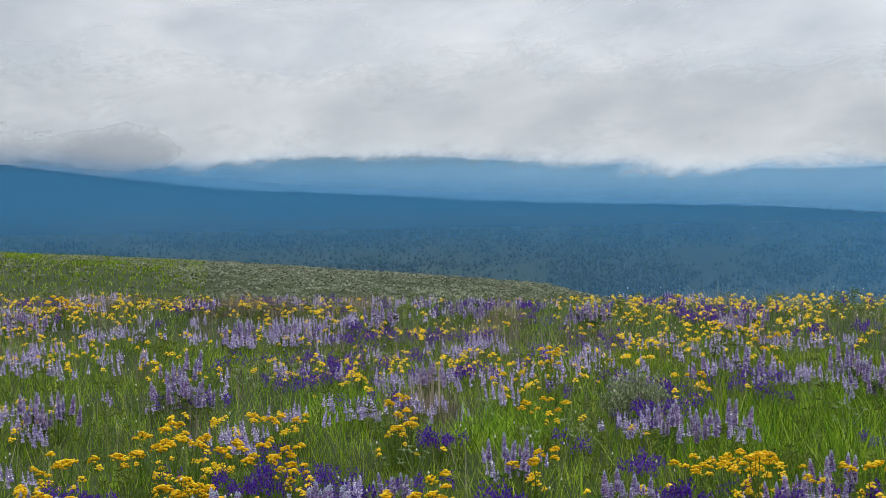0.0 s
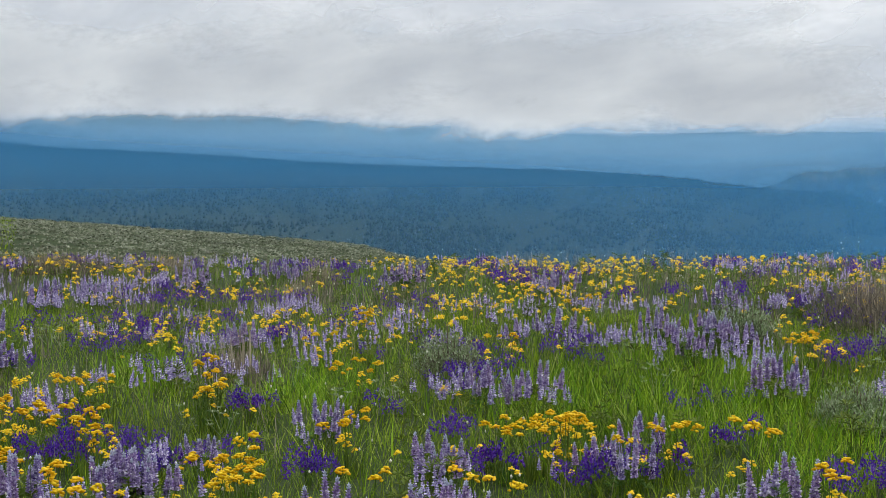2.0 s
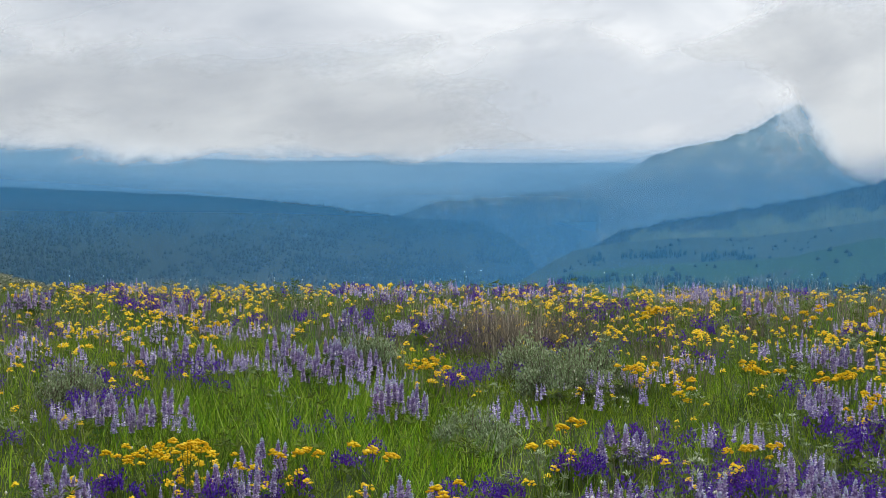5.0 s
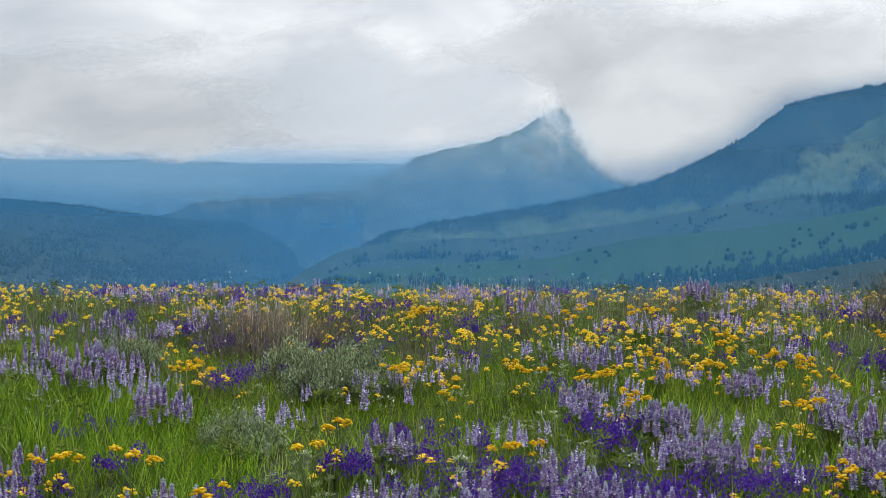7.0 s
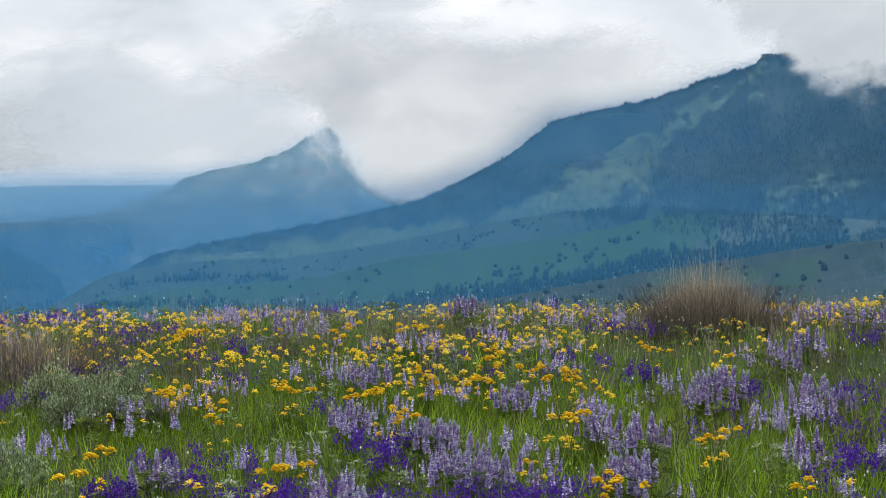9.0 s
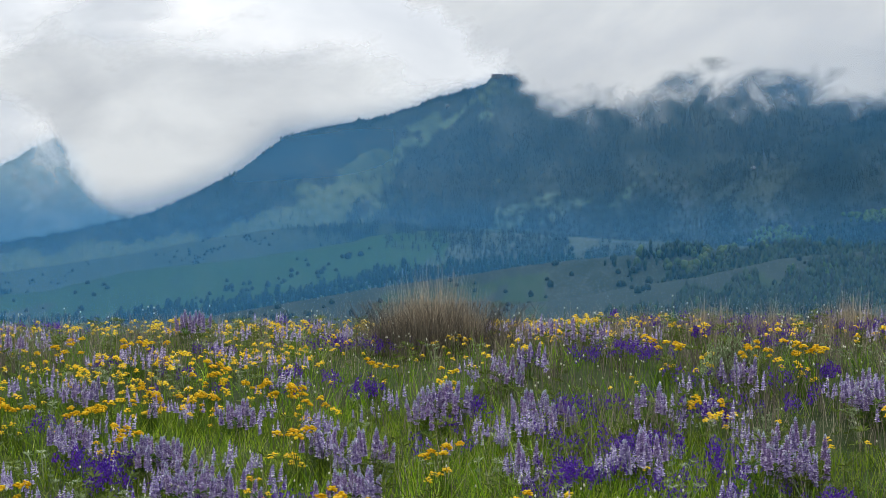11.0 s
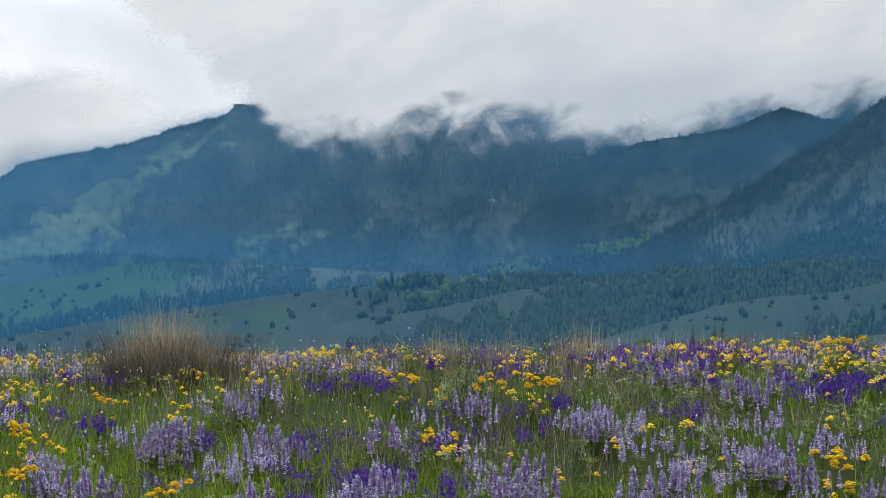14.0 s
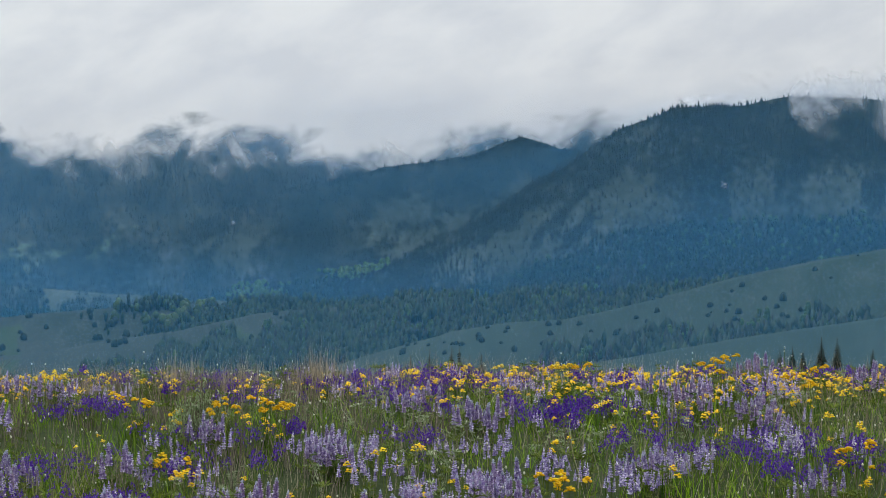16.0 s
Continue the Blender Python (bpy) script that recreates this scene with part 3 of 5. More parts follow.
def crown_low(seed):
    """a slim uneven crown, from the ground up"""
    g = np.random.default_rng(seed)
    v, f = lump(4, 3, seed, .22, -.25)
    return v * g.uniform(.7, 1.3, (len(v), 1)) + (0, 0, -.05), f


def stalk(h, r0, r1, lean=(0, 0), sides=3):
    a = np.arange(sides) * 2 * np.pi / sides
    ring = np.stack([np.cos(a), np.sin(a), a * 0], 1)
    v = np.concatenate([ring * r0, ring * r1 + (lean[0], lean[1], h)])
    f = []
    for i in range(sides):
        j = (i + 1) % sides
        f += [[i, j, sides + j], [i, sides + j, sides + i]]
    return v, np.array(f)


def aspen_open(seed):
    """an aspen whose trunk shows under two uneven lumps of leaves"""
    g = np.random.default_rng(seed)
    out = []
    for k, (w, h, z) in enumerate(((.17, .40, .34), (.15, .36, .52), (.10, .30, .68))):
        v, f = lump(5, 3, seed + k, w, -.1)
        out.append((v * (1, 1, h) * g.uniform(.85, 1.2, (len(v), 1)) + (g.uniform(-.04, .04), g.uniform(-.04, .04), z), f))
    return join(out)


T0, T1, B1, A1, C1 = conifer_low(4, 1, 4), conifer_low(4, 2, 1), blob_low(3), aspen_open(6), crown_low(12)
TRUNK = stalk(.5, .020, .015)


def along(knots, half, ragged=.3, seed=1):
    """1 near a line of s over azimuth, with an uneven width"""
    return lambda az, s: smooth(half * 1.25, half * .8, np.abs(s - lut(az, knots) + half * 1.6 * ragged * (fbm(az * 1.1, s * 0 + seed, 3, seed) - .5) * 2))


def both(*masks):
    def f(az, s):
        p = 1
        for m in masks:
            p = p * m(az, s)
        return p
    return f


def east_of(a, soft, seed, tilt=0.0):
    return lambda az, s: smooth(a + soft, a - soft, az + 4 * (fbm(az * .5, s * 5, 3, seed) - .5) + tilt * (s - .5))


CLUMPS = stands(1.9, .38, .52, 96, 5.0)
BANDS = lambda az, s: smooth(.34, .5, diagonal(az, s, .05, .9, 16, 60))
woods("conifer_forest", BIG, 90000, (-80, -22), (.05, 1), 4.8, CONIFER, "dark conifer forest on the long mountain", T1,
      lambda az, s: (.25 + .75 * BANDS(az, s)) * (1 - .9 * big_open(az, s)) * (.3 + .7 * CLUMPS(az, s)), 2)
woods("rim_trees", BIG, 2200, (-46, -24), (.985, 1.0), 4.8, CONIFER, "row of conifers along the mountain rim", T1, stands(2, .2, .5, 55), 3)
woods("spur_forest", SPURB, 34000, (-80, -44), (.02, 1), 5.0, CONIFER, "dense conifers on the mountain spur", T1, lambda az, s: (.2 + .8 * BANDS(az, s)) * (1 - .75 * spur_open(az, s)) * (.3 + .7 * CLUMPS(az, s)), 4)
woods("shoulder_forest", SPURC, 56000, (-80, -55), (.02, 1), 5.4, CONIFER, "conifers over the open mountain shoulder", T1, lambda az, s: (1 - .8 * shoulder_open(az, s)) * (.35 + .65 * BANDS(az, s)) * (.45 + .55 * CLUMPS(az, s)), 5)
woods("shoulder_rim", SPURC, 1300, (-90, -58), (.97, 1.0), 4.2, CONIFER, "row of conifers along the shoulder crest", T1, stands(2, .2, .5, 56), 21)
woods("spur_rim", SPURB, 900, (-70, -50), (.97, 1.0), 4.4, CONIFER, "row of conifers along the spur crest", T1, stands(2, .2, .5, 57), 22)
woods("shoulder_aspen", SPURC, 3600, (-90, -55), (.02, .62), 4.5, ASPEN, "light green aspens low on the mountain", B1, stands(.8, .48, .60, 63), 6)
woods("foot_woods", SPURC, 9000, (-80, -55), (.25, .60), 5.2, GROVE, "dark green woods at the foot of the shoulder", C1, stands(.8, .25, .45, 93), 26)
woods("spur_woods", SPURB, 7000, (-62, -45), (.2, .55), 5.4, GROVE, "dark green woods at the foot of the spur", C1, stands(.8, .3, .5, 94), 27)
woods("aspen_patch", SPURB, 5200, (-61, -51), (.38, .75), 5.0, FRESH, "fresh green aspen stands on the lower mountain", B1,
      lambda az, s: smooth(.62, .5, np.minimum(np.hypot((az + 54.7) / 1.5, (s - .52) / .05), np.hypot((az + 58.3) / 1.7, (s - .555) / .055)) * .5 + .5 * fbm(az * 1.5, s * 25, 3, 92)), 24)
woods("plateau_forest", PLATEAU, 34000, (-22, 24), (.02, 1), 7, CONIFER, "endless dark conifer forest in haze", T0, lambda az, s: stands(.9, .3, .5, 64)(az, s) * (.35 + .65 * smooth(.4, .55, fbm(az * .25, s * 16, 4, 44))), 7)
woods("slope_scrub", FOOTA, 1000, (-40, -22), (.3, 1), 2.2, SCRUB, "scattered dark trees on sage slopes", B1, stands(.9, .50, .62, 65), 8)
woods("slope_forest", FOOTA, 20000, (-64, -38), (.1, 1), 4.2, CONIFER, "conifer forest at the mountain foot", T1, both(east_of(-40.5, 1.6, 76, -3), stands(1.2, .3, .48, 75)), 18)
woods("grove_upper", FOOTA, 1500, (-30.5, -23.5), (.6, .9), 4.0, GROVE, "dark belt of trees across the foothill", C1, both(along([(-30, .66), (-24, .80)], .04, .8, 66), stands(1.5, .42, .5, 46)), 9)
woods("grove_green", FOOTB, 330, (-48, -22), (.35, .97), 3.4, SCRUB, "scattered trees on the green foothill", B1, stands(.9, .5, .62, 67), 10)
belt_line = [(-23, .80), (-26.5, .62), (-28, .50), (-32, .36), (-34, .36), (-38.5, .47), (-41, .55), (-45, .64), (-48, .68), (-56, .72)]
for wood, template, material, label, n in (("grove_belt", A1, GROVE, "long belt of tall aspens below the green foothill", 9000), ("grove_trunks", TRUNK, BARK, "slender pale aspen trunks in the belt", 9000)):
    woods(wood, FOOTB, n, (-60, -32.5), (.25, .9), 8.0, material, label, template, along(belt_line, .055, .5, 11), 11)
woods("grove_fringe", FOOTB, 2600, (-33, -22), (.25, .9), 4.2, GROVE, "low belt of trees along the valley floor", C1, both(along(belt_line, .05, .8, 11), stands(1.6, .42, .5, 47)), 37)
woods("belt_forest", FOOTB, 9000, (-64, -41), (.5, 1), 3.8, CONIFER, "dark woods on the upper foothill", T1, both(east_of(-45.5, 2, 85, -6), stands(1.2, .35, .5, 48)), 17)
woods("sage_trees", FOOTC, 700, (-80, -36), (.3, .98), 3.0, SCRUB, "scattered junipers on the sage foothill", B1, stands(1.1, .50, .62, 68), 12)
woods("sage_woods", FOOTC, 12000, (-70, -46), (.55, 1), 5.0, GROVE, "mixed woods climbing behind the sage foothill", C1, both(east_of(-53, 2.5, 50, -5), stands(1.0, .36, .5, 51)), 29)
woods("sage_aspen", FOOTC, 2200, (-70, -50), (.5, .98), 4.6, ASPEN, "green aspens among the mixed woods", B1, both(east_of(-53, 2.5, 50, -5), stands(1.0, .5, .6, 52)), 30)
flank_line = [(-49, .30), (-52, .40), (-55, .52), (-58, .66), (-62, .78), (-66, .8), (-80, .8)]
for wood, template, material, label, n in (("grove_dark", C1, GROVE, "dark green woods on the middle foothill", 30000), ("grove_aspen", A1, ASPEN, "light green aspens in the foothill woods", 3200), ("grove_stems", TRUNK, BARK, "pale aspen trunks in the foothill woods", 3200)):
    woods(wood, FOOTG, n, (-80, -49), (.2, 1), 4.4 if template is C1 else 5.4, material, label, template,
          both(along(flank_line, .24, .6, 13), stands(1.1, .3, .42, 69) if template is C1 else stands(1.3, .52, .6, 49)), 14)
woods("grove_firs", FOOTG, 5000, (-80, -50), (.25, 1), 5.6, CONIFER, "dark firs among the foothill woods", T1, both(along(flank_line, .24, .6, 13), stands(1.6, .45, .58, 41)), 31)
woods("middle_trees", FOOTG, 420, (-98, -44), (.4, .98), 2.4, SCRUB, "scattered dark trees on the middle foothill", B1, stands(1.1, .5, .62, 58), 25)
front_line = [(-65, .52), (-67, .50), (-70, .44), (-73, .44), (-76, .46), (-98, .5)]
for wood, template, material, label, n in (("grove_near", C1, GROVE, "dark belt of trees behind the low rise", 6500), ("grove_leafy", A1, ASPEN, "green leafy trees on the grassy foothill", 1300), ("leafy_stems", TRUNK, BARK, "pale trunks in the belt behind the low rise", 1300)):
    woods(wood, FOOTD, n, (-81, -64.5), (.25, .8), 4.0 if template is C1 else 4.8, material, label, template,
          both(along(front_line, .11, .5, 15), stands(1.3, .3, .42, 59) if template is C1 else stands(1.5, .5, .58, 54)), 15)
woods("near_firs", FOOTD, 1500, (-81, -64.5), (.25, .8), 5.0, CONIFER, "dark firs in the belt behind the low rise", T1, both(along(front_line, .11, .5, 15), stands(1.6, .45, .55, 42)), 32)
woods("slope_bushes", FOOTD, 260, (-80, -57), (.45, 1), 1.6, SCRUB, "dark bushes dotted over the grassy slope", B1, stands(1.2, .46, .6, 88), 16)
SHRUB = (np.array([[1, 0, 0], [-.5, .9, 0], [-.5, -.9, 0], [.1, 0, .9]]), np.array([[0, 1, 3], [1, 2, 3], [2, 0, 3]]))
for wood, hill, n, span, size, seed in (("sage_cover", FOOTC, 15000, (-66, -33), .95, 33), ("sage_carpet", FOOTG, 15000, (-80, -44), .8, 34), ("slope_sage", FOOTD, 13000, (-80, -56), .6, 35), ("rise_sage", FOOTE, 7000, (-80, -63), .42, 36)):
    woods(wood, hill, n, span, (.3, 1), size, SAGECOVER, "low grey-green sagebrush dotting the foothill", SHRUB, stands(1.3, .35, .62, seed), seed)
woods("peak_rim", PEAK, 700, (-30.2, -17.5), (.97, 1.0), 5.5, CONIFER, "sparse conifers along the peak ridge", T0, stands(2.5, .35, .6, 38), 38)
woods("peak_forest", PEAK, 40000, (-36, -15), (.05, .93), 8, CONIFER, "hazy conifers over the pointed mountain", T0, lambda az, s: smooth(.40, .56, fbm(az * .9 + s * 4, s * 9, 5, 91)) * smooth(.98, .8, s + .25 * smooth(-27, -30, az)) + smooth(-23.5, -22, az) * smooth(.8, .9, s), 23)


# ---- mist, cloud and tinted haze sheets ----
def bank(name, span, r, lift, depth, material, label, step=0.25, rows=60, lean=0.0):
    """a thin curved sheet, for cloud and for haze tint, at distance r between two angles of height"""
    az, e = np.arange(span[0], span[1] + step, step), np.linspace(lift[0], lift[1], rows)
    A, E = np.meshgrid(az, e, indexing="ij")
    Rr = r + lean * (E - lift[0])
    X, Y = polar(A, Rr)
    V = np.stack([X, Y, EYE + Rr * np.tan(np.radians(E))], 2).reshape(-1, 3)
    uv = np.stack([A * 0.5, depth(A, E)], 2).reshape(-1, 2)
    n, k = len(az), len(e)
    i, j = np.meshgrid(np.arange(n - 1), np.arange(k - 1), indexing="ij")
    a, b = i * k + j, (i + 1) * k + j
    F = np.stack([a, a + 1, b + 1, b], 2).reshape(-1, 4)
    F = F[uv[:, 1][F].max(1) > THIN[material.name]]
    me = mesh_of(name, V, F, uv=uv, soft=True)
    layer = me.uv_layers.new(name="bearing")
    layer.data.foreach_set("uv", np.stack([-A, E], 2).reshape(-1, 2).astype(np.float32)[F.ravel()].ravel())
    return tagged(part(name, me, material), label, "cloud", kind="stuff")


DECK = vapour("cloud_deck", (0.66, 0.69, 0.73), grain=(.09, .24), turn=-6, cut=(-.5, .7), most=0.88, gain=4.2, dark=.80, fine=4)
# aerial haze put in as blue colour on see-through sheets
HAZE_TINT = vapour("blue_haze_tint", (0.065, 0.285, 0.58), cloud=False)
PALE_TINT = vapour("pale_haze_tint", (0.33, 0.62, 0.92), cloud=False)
CLOUD = vapour("low_cloud", (0.97, 0.98, 1.0), grain=(.36, .72), turn=-20, cut=(-.3, .6), most=0.985, gain=2.6, dark=.87)
WISP = vapour("torn_cloud", (0.95, 0.96, 0.98), grain=(.85, .6), turn=-30, cut=(-.15, 1.0), most=0.8, gain=2.6)
FARCLOUD = vapour("far_cloud", (0.95, 0.96, 0.98), grain=(.26, .55), turn=-8, fine=6, dark=.76, cut=(-.25, .6), most=0.97, gain=2.0)

# skylines at which the tinted haze sheets fade out
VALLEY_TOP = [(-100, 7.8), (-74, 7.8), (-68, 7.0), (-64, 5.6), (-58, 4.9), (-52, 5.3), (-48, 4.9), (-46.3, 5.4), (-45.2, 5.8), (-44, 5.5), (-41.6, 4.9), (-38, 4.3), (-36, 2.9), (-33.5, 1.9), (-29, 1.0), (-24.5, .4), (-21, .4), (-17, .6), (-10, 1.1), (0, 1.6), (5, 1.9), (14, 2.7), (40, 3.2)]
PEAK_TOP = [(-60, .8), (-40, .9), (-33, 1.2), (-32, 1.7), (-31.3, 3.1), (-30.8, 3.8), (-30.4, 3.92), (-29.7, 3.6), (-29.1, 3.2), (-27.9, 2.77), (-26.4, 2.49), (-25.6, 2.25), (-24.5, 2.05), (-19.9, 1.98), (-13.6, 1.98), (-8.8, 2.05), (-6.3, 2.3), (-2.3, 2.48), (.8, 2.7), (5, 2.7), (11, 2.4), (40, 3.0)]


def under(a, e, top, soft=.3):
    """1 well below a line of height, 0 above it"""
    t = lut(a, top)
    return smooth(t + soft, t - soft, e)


# sheets added between the hills; opacity set by bearing and height imitates distance haze
bank("haze_near", (-100, 40), 328, (-14, 9), lambda a, e: lut(a, [(-100, .26), (-70, .26), (-60, .27), (-50, .27), (-44, .28), (-38, .30), (-32, .33), (-24, .38), (-18, .34), (-10, .22), (0, .10), (40, .06)]) * smooth(lut(a, [(-70, 6), (-60, 2.6)]), lut(a, [(-70, 2.5), (-60, .2)]), e), HAZE_TINT, "thin blue haze over the valley")
bank("haze_foothill", (-70, -16), 1025, (-4, 3.5), lambda a, e: 0.24 * smooth(2.9, .9, e) * smooth(-70, -54, a) * smooth(-16, -22, a), HAZE_TINT, "blue haze between the foothills")
bank("haze_slope", (-66, -18), 1360, (-4, 4), lambda a, e: 0.16 * smooth(2.6, 1.0, e) * smooth(-50, -41, a) * smooth(-18, -24, a), HAZE_TINT, "blue haze over the pasture")
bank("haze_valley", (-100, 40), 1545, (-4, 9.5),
     lambda a, e: lut(a, [(-90, .25), (-70, .26), (-60, .24), (-55, .27), (-50, .34), (-45, .44), (-40, .56), (-35, .61), (-30, .63), (-22, .62), (-12, .66), (0, .72), (40, .75)]) * np.where(a > -24, lut(a, [(-24, .75), (-12, .4), (0, .22), (40, .2)]) * (1 - smooth(-1.5, 1.3, e)) + smooth(-1.5, 1.3, e), 0.14 + 0.86 * smooth(-.4, 3.4, e)) * under(a, e, VALLEY_TOP, .6), HAZE_TINT, "blue haze before the mountains")
BIG_TOP = [(-100, 8), (-47, 8), (-45.6, 6.3), (-44.9, 6.0), (-43.3, 5.45), (-41.6, 4.82), (-39.7, 4.48), (-38.1, 4.1), (-36.6, 3.0), (-35.2, 2.2)]
bank("haze_high", (-70, -34), 2600, (1.5, 9), lambda a, e: .52 * (1 - under(a, e, VALLEY_TOP, .6)) * under(a, e, BIG_TOP, .15) * smooth(-70, -64, a) * smooth(-34.3, -37, a) * smooth(7.4, 5.6, e), HAZE_TINT, "blue haze under the mountain top")
bank("haze_middle", (-100, -50), 2015, (-2, 9), lambda a, e: 0.20 * smooth(8, 6, e) * smooth(1.5, 5, e) * smooth(-50, -58, a), HAZE_TINT, "blue haze between the mountain spurs")
bank("haze_far", (-60, 40), 3440, (-3, 6), lambda a, e: 0.57 * under(a, e, PEAK_TOP, .2) * (1 - .5 * smooth(-26, -22, a) * smooth(-14, -17.5, a) * smooth(1.3, .6, e)), PALE_TINT, "blue haze in the far valley")
bank("haze_distant", (-60, 40), 4420, (-3, 6), lambda a, e: 0.66 * smooth(2.9, 1.9, e), PALE_TINT, "pale haze before the farthest ridge")
CLOUD_FOOT = [(-100, 6.2), (-76, 6.6), (-70, 6.6), (-66, 5.9), (-63.2, 5.7), (-61.5, 5.4), (-59.6, 5.2), (-57.8, 4.9), (-56, 5.5), (-54, 5.5), (-51.5, 5.5), (-49.5, 5.15), (-47.8, 4.75), (-46.5, 5.3), (-45.6, 6.2), (-44, 7.4), (-40, 9.0)]


def bank_edge(a, e):
    """0 inside the bank, growing towards its western edge, which leans back with height"""
    return smooth(-47.5, -34.5, a - (e - 6) * .6)


bank("cloud_bank", (-100, -32), 2430, (3.6, 15),
     lambda a, e: np.clip((e - lut(a, CLOUD_FOOT)) * .7, -1.2, 1.15) + .9 * smooth(.9, 1.7, e - lut(a, CLOUD_FOOT)) - 2.2 * bank_edge(a, e),
     CLOUD, "low cloud pouring over the mountain top")
bank("cloud_tatters", (-82, -42), 2405, (3.4, 9),
     lambda a, e: .35 - np.abs(e - lut(a, CLOUD_FOOT) + .05) * 0.8 - 1.8 * smooth(-47.2, -44.5, a), WISP, "torn shreds of cloud under the bank")
bank("cloud_wisp", (-96, -66), 1550, (4.8, 11),
     lambda a, e: np.clip((e - 6.4) * 0.5, -.6, .5) - 1.6 * smooth(-74, -69.5, a - (e - 7) * .8) - 1.8 * smooth(7.6, 9.4, e), WISP, "torn cloud drifting across the shoulder")
bank("summit_cloud", (-48, -24), 3430, (0.8, 9),
     lambda a, e: np.clip((e - lut(a, [(-48, .7), (-34, .9), (-32.5, 1.2), (-31.6, 1.7), (-30.95, 2.6), (-30.55, 3.5), (-30.0, 4.2), (-29, 4.6), (-24, 4.9)])) * 1.0, -.9, 1.0) - 1.4 * smooth(-30, -25, a) - 1.5 * smooth(5.0, 8.8, e) - 1.3 * smooth(-38, -47, a), FARCLOUD, "cloud wrapped round the mountain summit")
bank("ridge_cloud", (-30, 40), 3420, (1.0, 8),
     lambda a, e: np.clip((e - lut(a, [(-30, 1.9), (-20, 2.0), (-10, 1.95), (0, 2.35), (8, 2.4), (40, 2.7)])) * 1.3, -.8, .75) - 1.5 * smooth(4.0, 7.6, e) - 1.6 * smooth(-17, -25, a), FARCLOUD, "low cloud lying on the far ridge")
bank("hill_mist", (2, 40), 3390, (1.0, 6),
     lambda a, e: np.clip((e - 2.1) * 0.9, -.6, .5) - 1.6 * smooth(11, 6, a) - 1.4 * smooth(3.0, 5.6, e), FARCLOUD, "white mist rising off the forested hill")
bank("summit_wisp", (-33.5, -27.5), 3425, (1.4, 4.6),
     lambda a, e: .72 - np.hypot((a + 30.35 - (e - 3) * .5) / 1.15, (e - 2.9) / 1.05) * .85, WISP, "white shreds of cloud across the summit", step=.1)
bank("grey_cloud", (-41, 44), 5000, (1.0, 13),
     lambda a, e: .15 + .6 * smooth(-24, 2, a) - 1.5 * smooth(5.0, 10.5, e) - 1.3 * smooth(-32, -40, a) - 1.0 * smooth(2.2, 1.2, e), DECK, "soft grey cloud deck behind the ridge")


# ---- flower shapes ----
OCTA = (np.array([[1, 0, 0], [0, 1, 0], [-1, 0, 0], [0, -1, 0], [0, 0, 1], [0, 0, -1.]]),
        np.array([[0, 1, 4], [1, 2, 4], [2, 3, 4], [3, 0, 4], [1, 0, 5], [2, 1, 5], [3, 2, 5], [0, 3, 5]]))


def floret(size, droop, seed):
    """one pea flower: a keel and a raised banner"""
    g = np.random.default_rng(seed)
    keel = OCTA[0][:5] * (0.50, 0.30, 0.42) * size + (0.5 * size, 0, -.1 * size)
    banner = np.array([[.15, -.42, .05], [.15, .42, .05], [.62, .3, .62], [.62, -.3, .62]]) * size
    v, f = join([(keel, OCTA[1][:4]), (banner, np.array([[0, 1, 2], [0, 2, 3]]))])
    return turned(v, g.uniform(-.2, .2), droop, 0), f


def lupine_flowers(length, whorls, per, size, seed, low=False):
    """whorls of pea flowers up a stem, from z = 0 to length"""
    g = np.random.default_rng(seed)
    out, tips = [], []
    for k in range(whorls):
        t = k / (whorls - 1)
        z, w = length * t, size * (1.0 - 0.52 * t ** 1.8)
        n = max(3, round(per * (1 - 0.45 * t)))
        for i in range(n):
            a = 2 * np.pi * (i + 0.5 * (k % 2)) / n + g.uniform(-.25, .25)
            droop = -0.15 - 0.75 * t + g.uniform(-.2, .2)
            if low:
                v = np.array([[0, -.42, -.1], [0, .42, -.1], [1.05, 0, -.15], [.45, 0, .5]]) * w
                piece = (turned(v, 0, droop, a, at=(0, 0, z + g.uniform(-1, 1) * length * .02)), np.array([[0, 2, 3], [2, 1, 3]]))
            else:
                v, f = floret(w, droop, int(g.integers(1 << 30)))
                piece = (turned(v, 0, 0, a, at=(np.cos(a) * .003, np.sin(a) * .003, z + g.uniform(-1, 1) * length * .018)), f)
            (tips if t > 0.84 else out).append(piece)
    tips.append((OCTA[0] * (size * .22, size * .22, size * .8) + (0, 0, length), OCTA[1]))
    return join(out), join(tips)


def palmate(n, size, seed):
    """a lupine leaf: leaflets spread like a hand"""
    g = np.random.default_rng(seed)
    out = []
    for i in range(n):
        a = 2 * np.pi * i / n + g.uniform(-.15, .15)
        w = size * .13
        v = np.array([[0, 0, 0], [size * .55, -w, size * .16], [size, 0, size * .1], [size * .55, w, size * .16]])
        out.append((turned(v, 0, -g.uniform(0.1, .5), a), np.array([[0, 1, 2], [0, 2, 3]])))
    return join(out)


def leaf_tuft(count, spread_r, height, size, seed):
    g = np.random.default_rng(seed)
    out = []
    for i in range(count):
        r, a, z = spread_r * g.uniform(.2, 1), g.uniform(0, 6.28), height * g.uniform(.25, 1)
        at = np.array((np.cos(a) * r, np.sin(a) * r, z))
        v, f = palmate(7, size * g.uniform(.7, 1.2), int(g.integers(1 << 30)))
        out.append((turned(v, g.uniform(-.4, .4), g.uniform(-.4, .4), g.uniform(0, 6), at=at), f))
        s = stalk(z, .0022, .0016, (at[0], at[1]))
        out.append(s)
    return join(out)


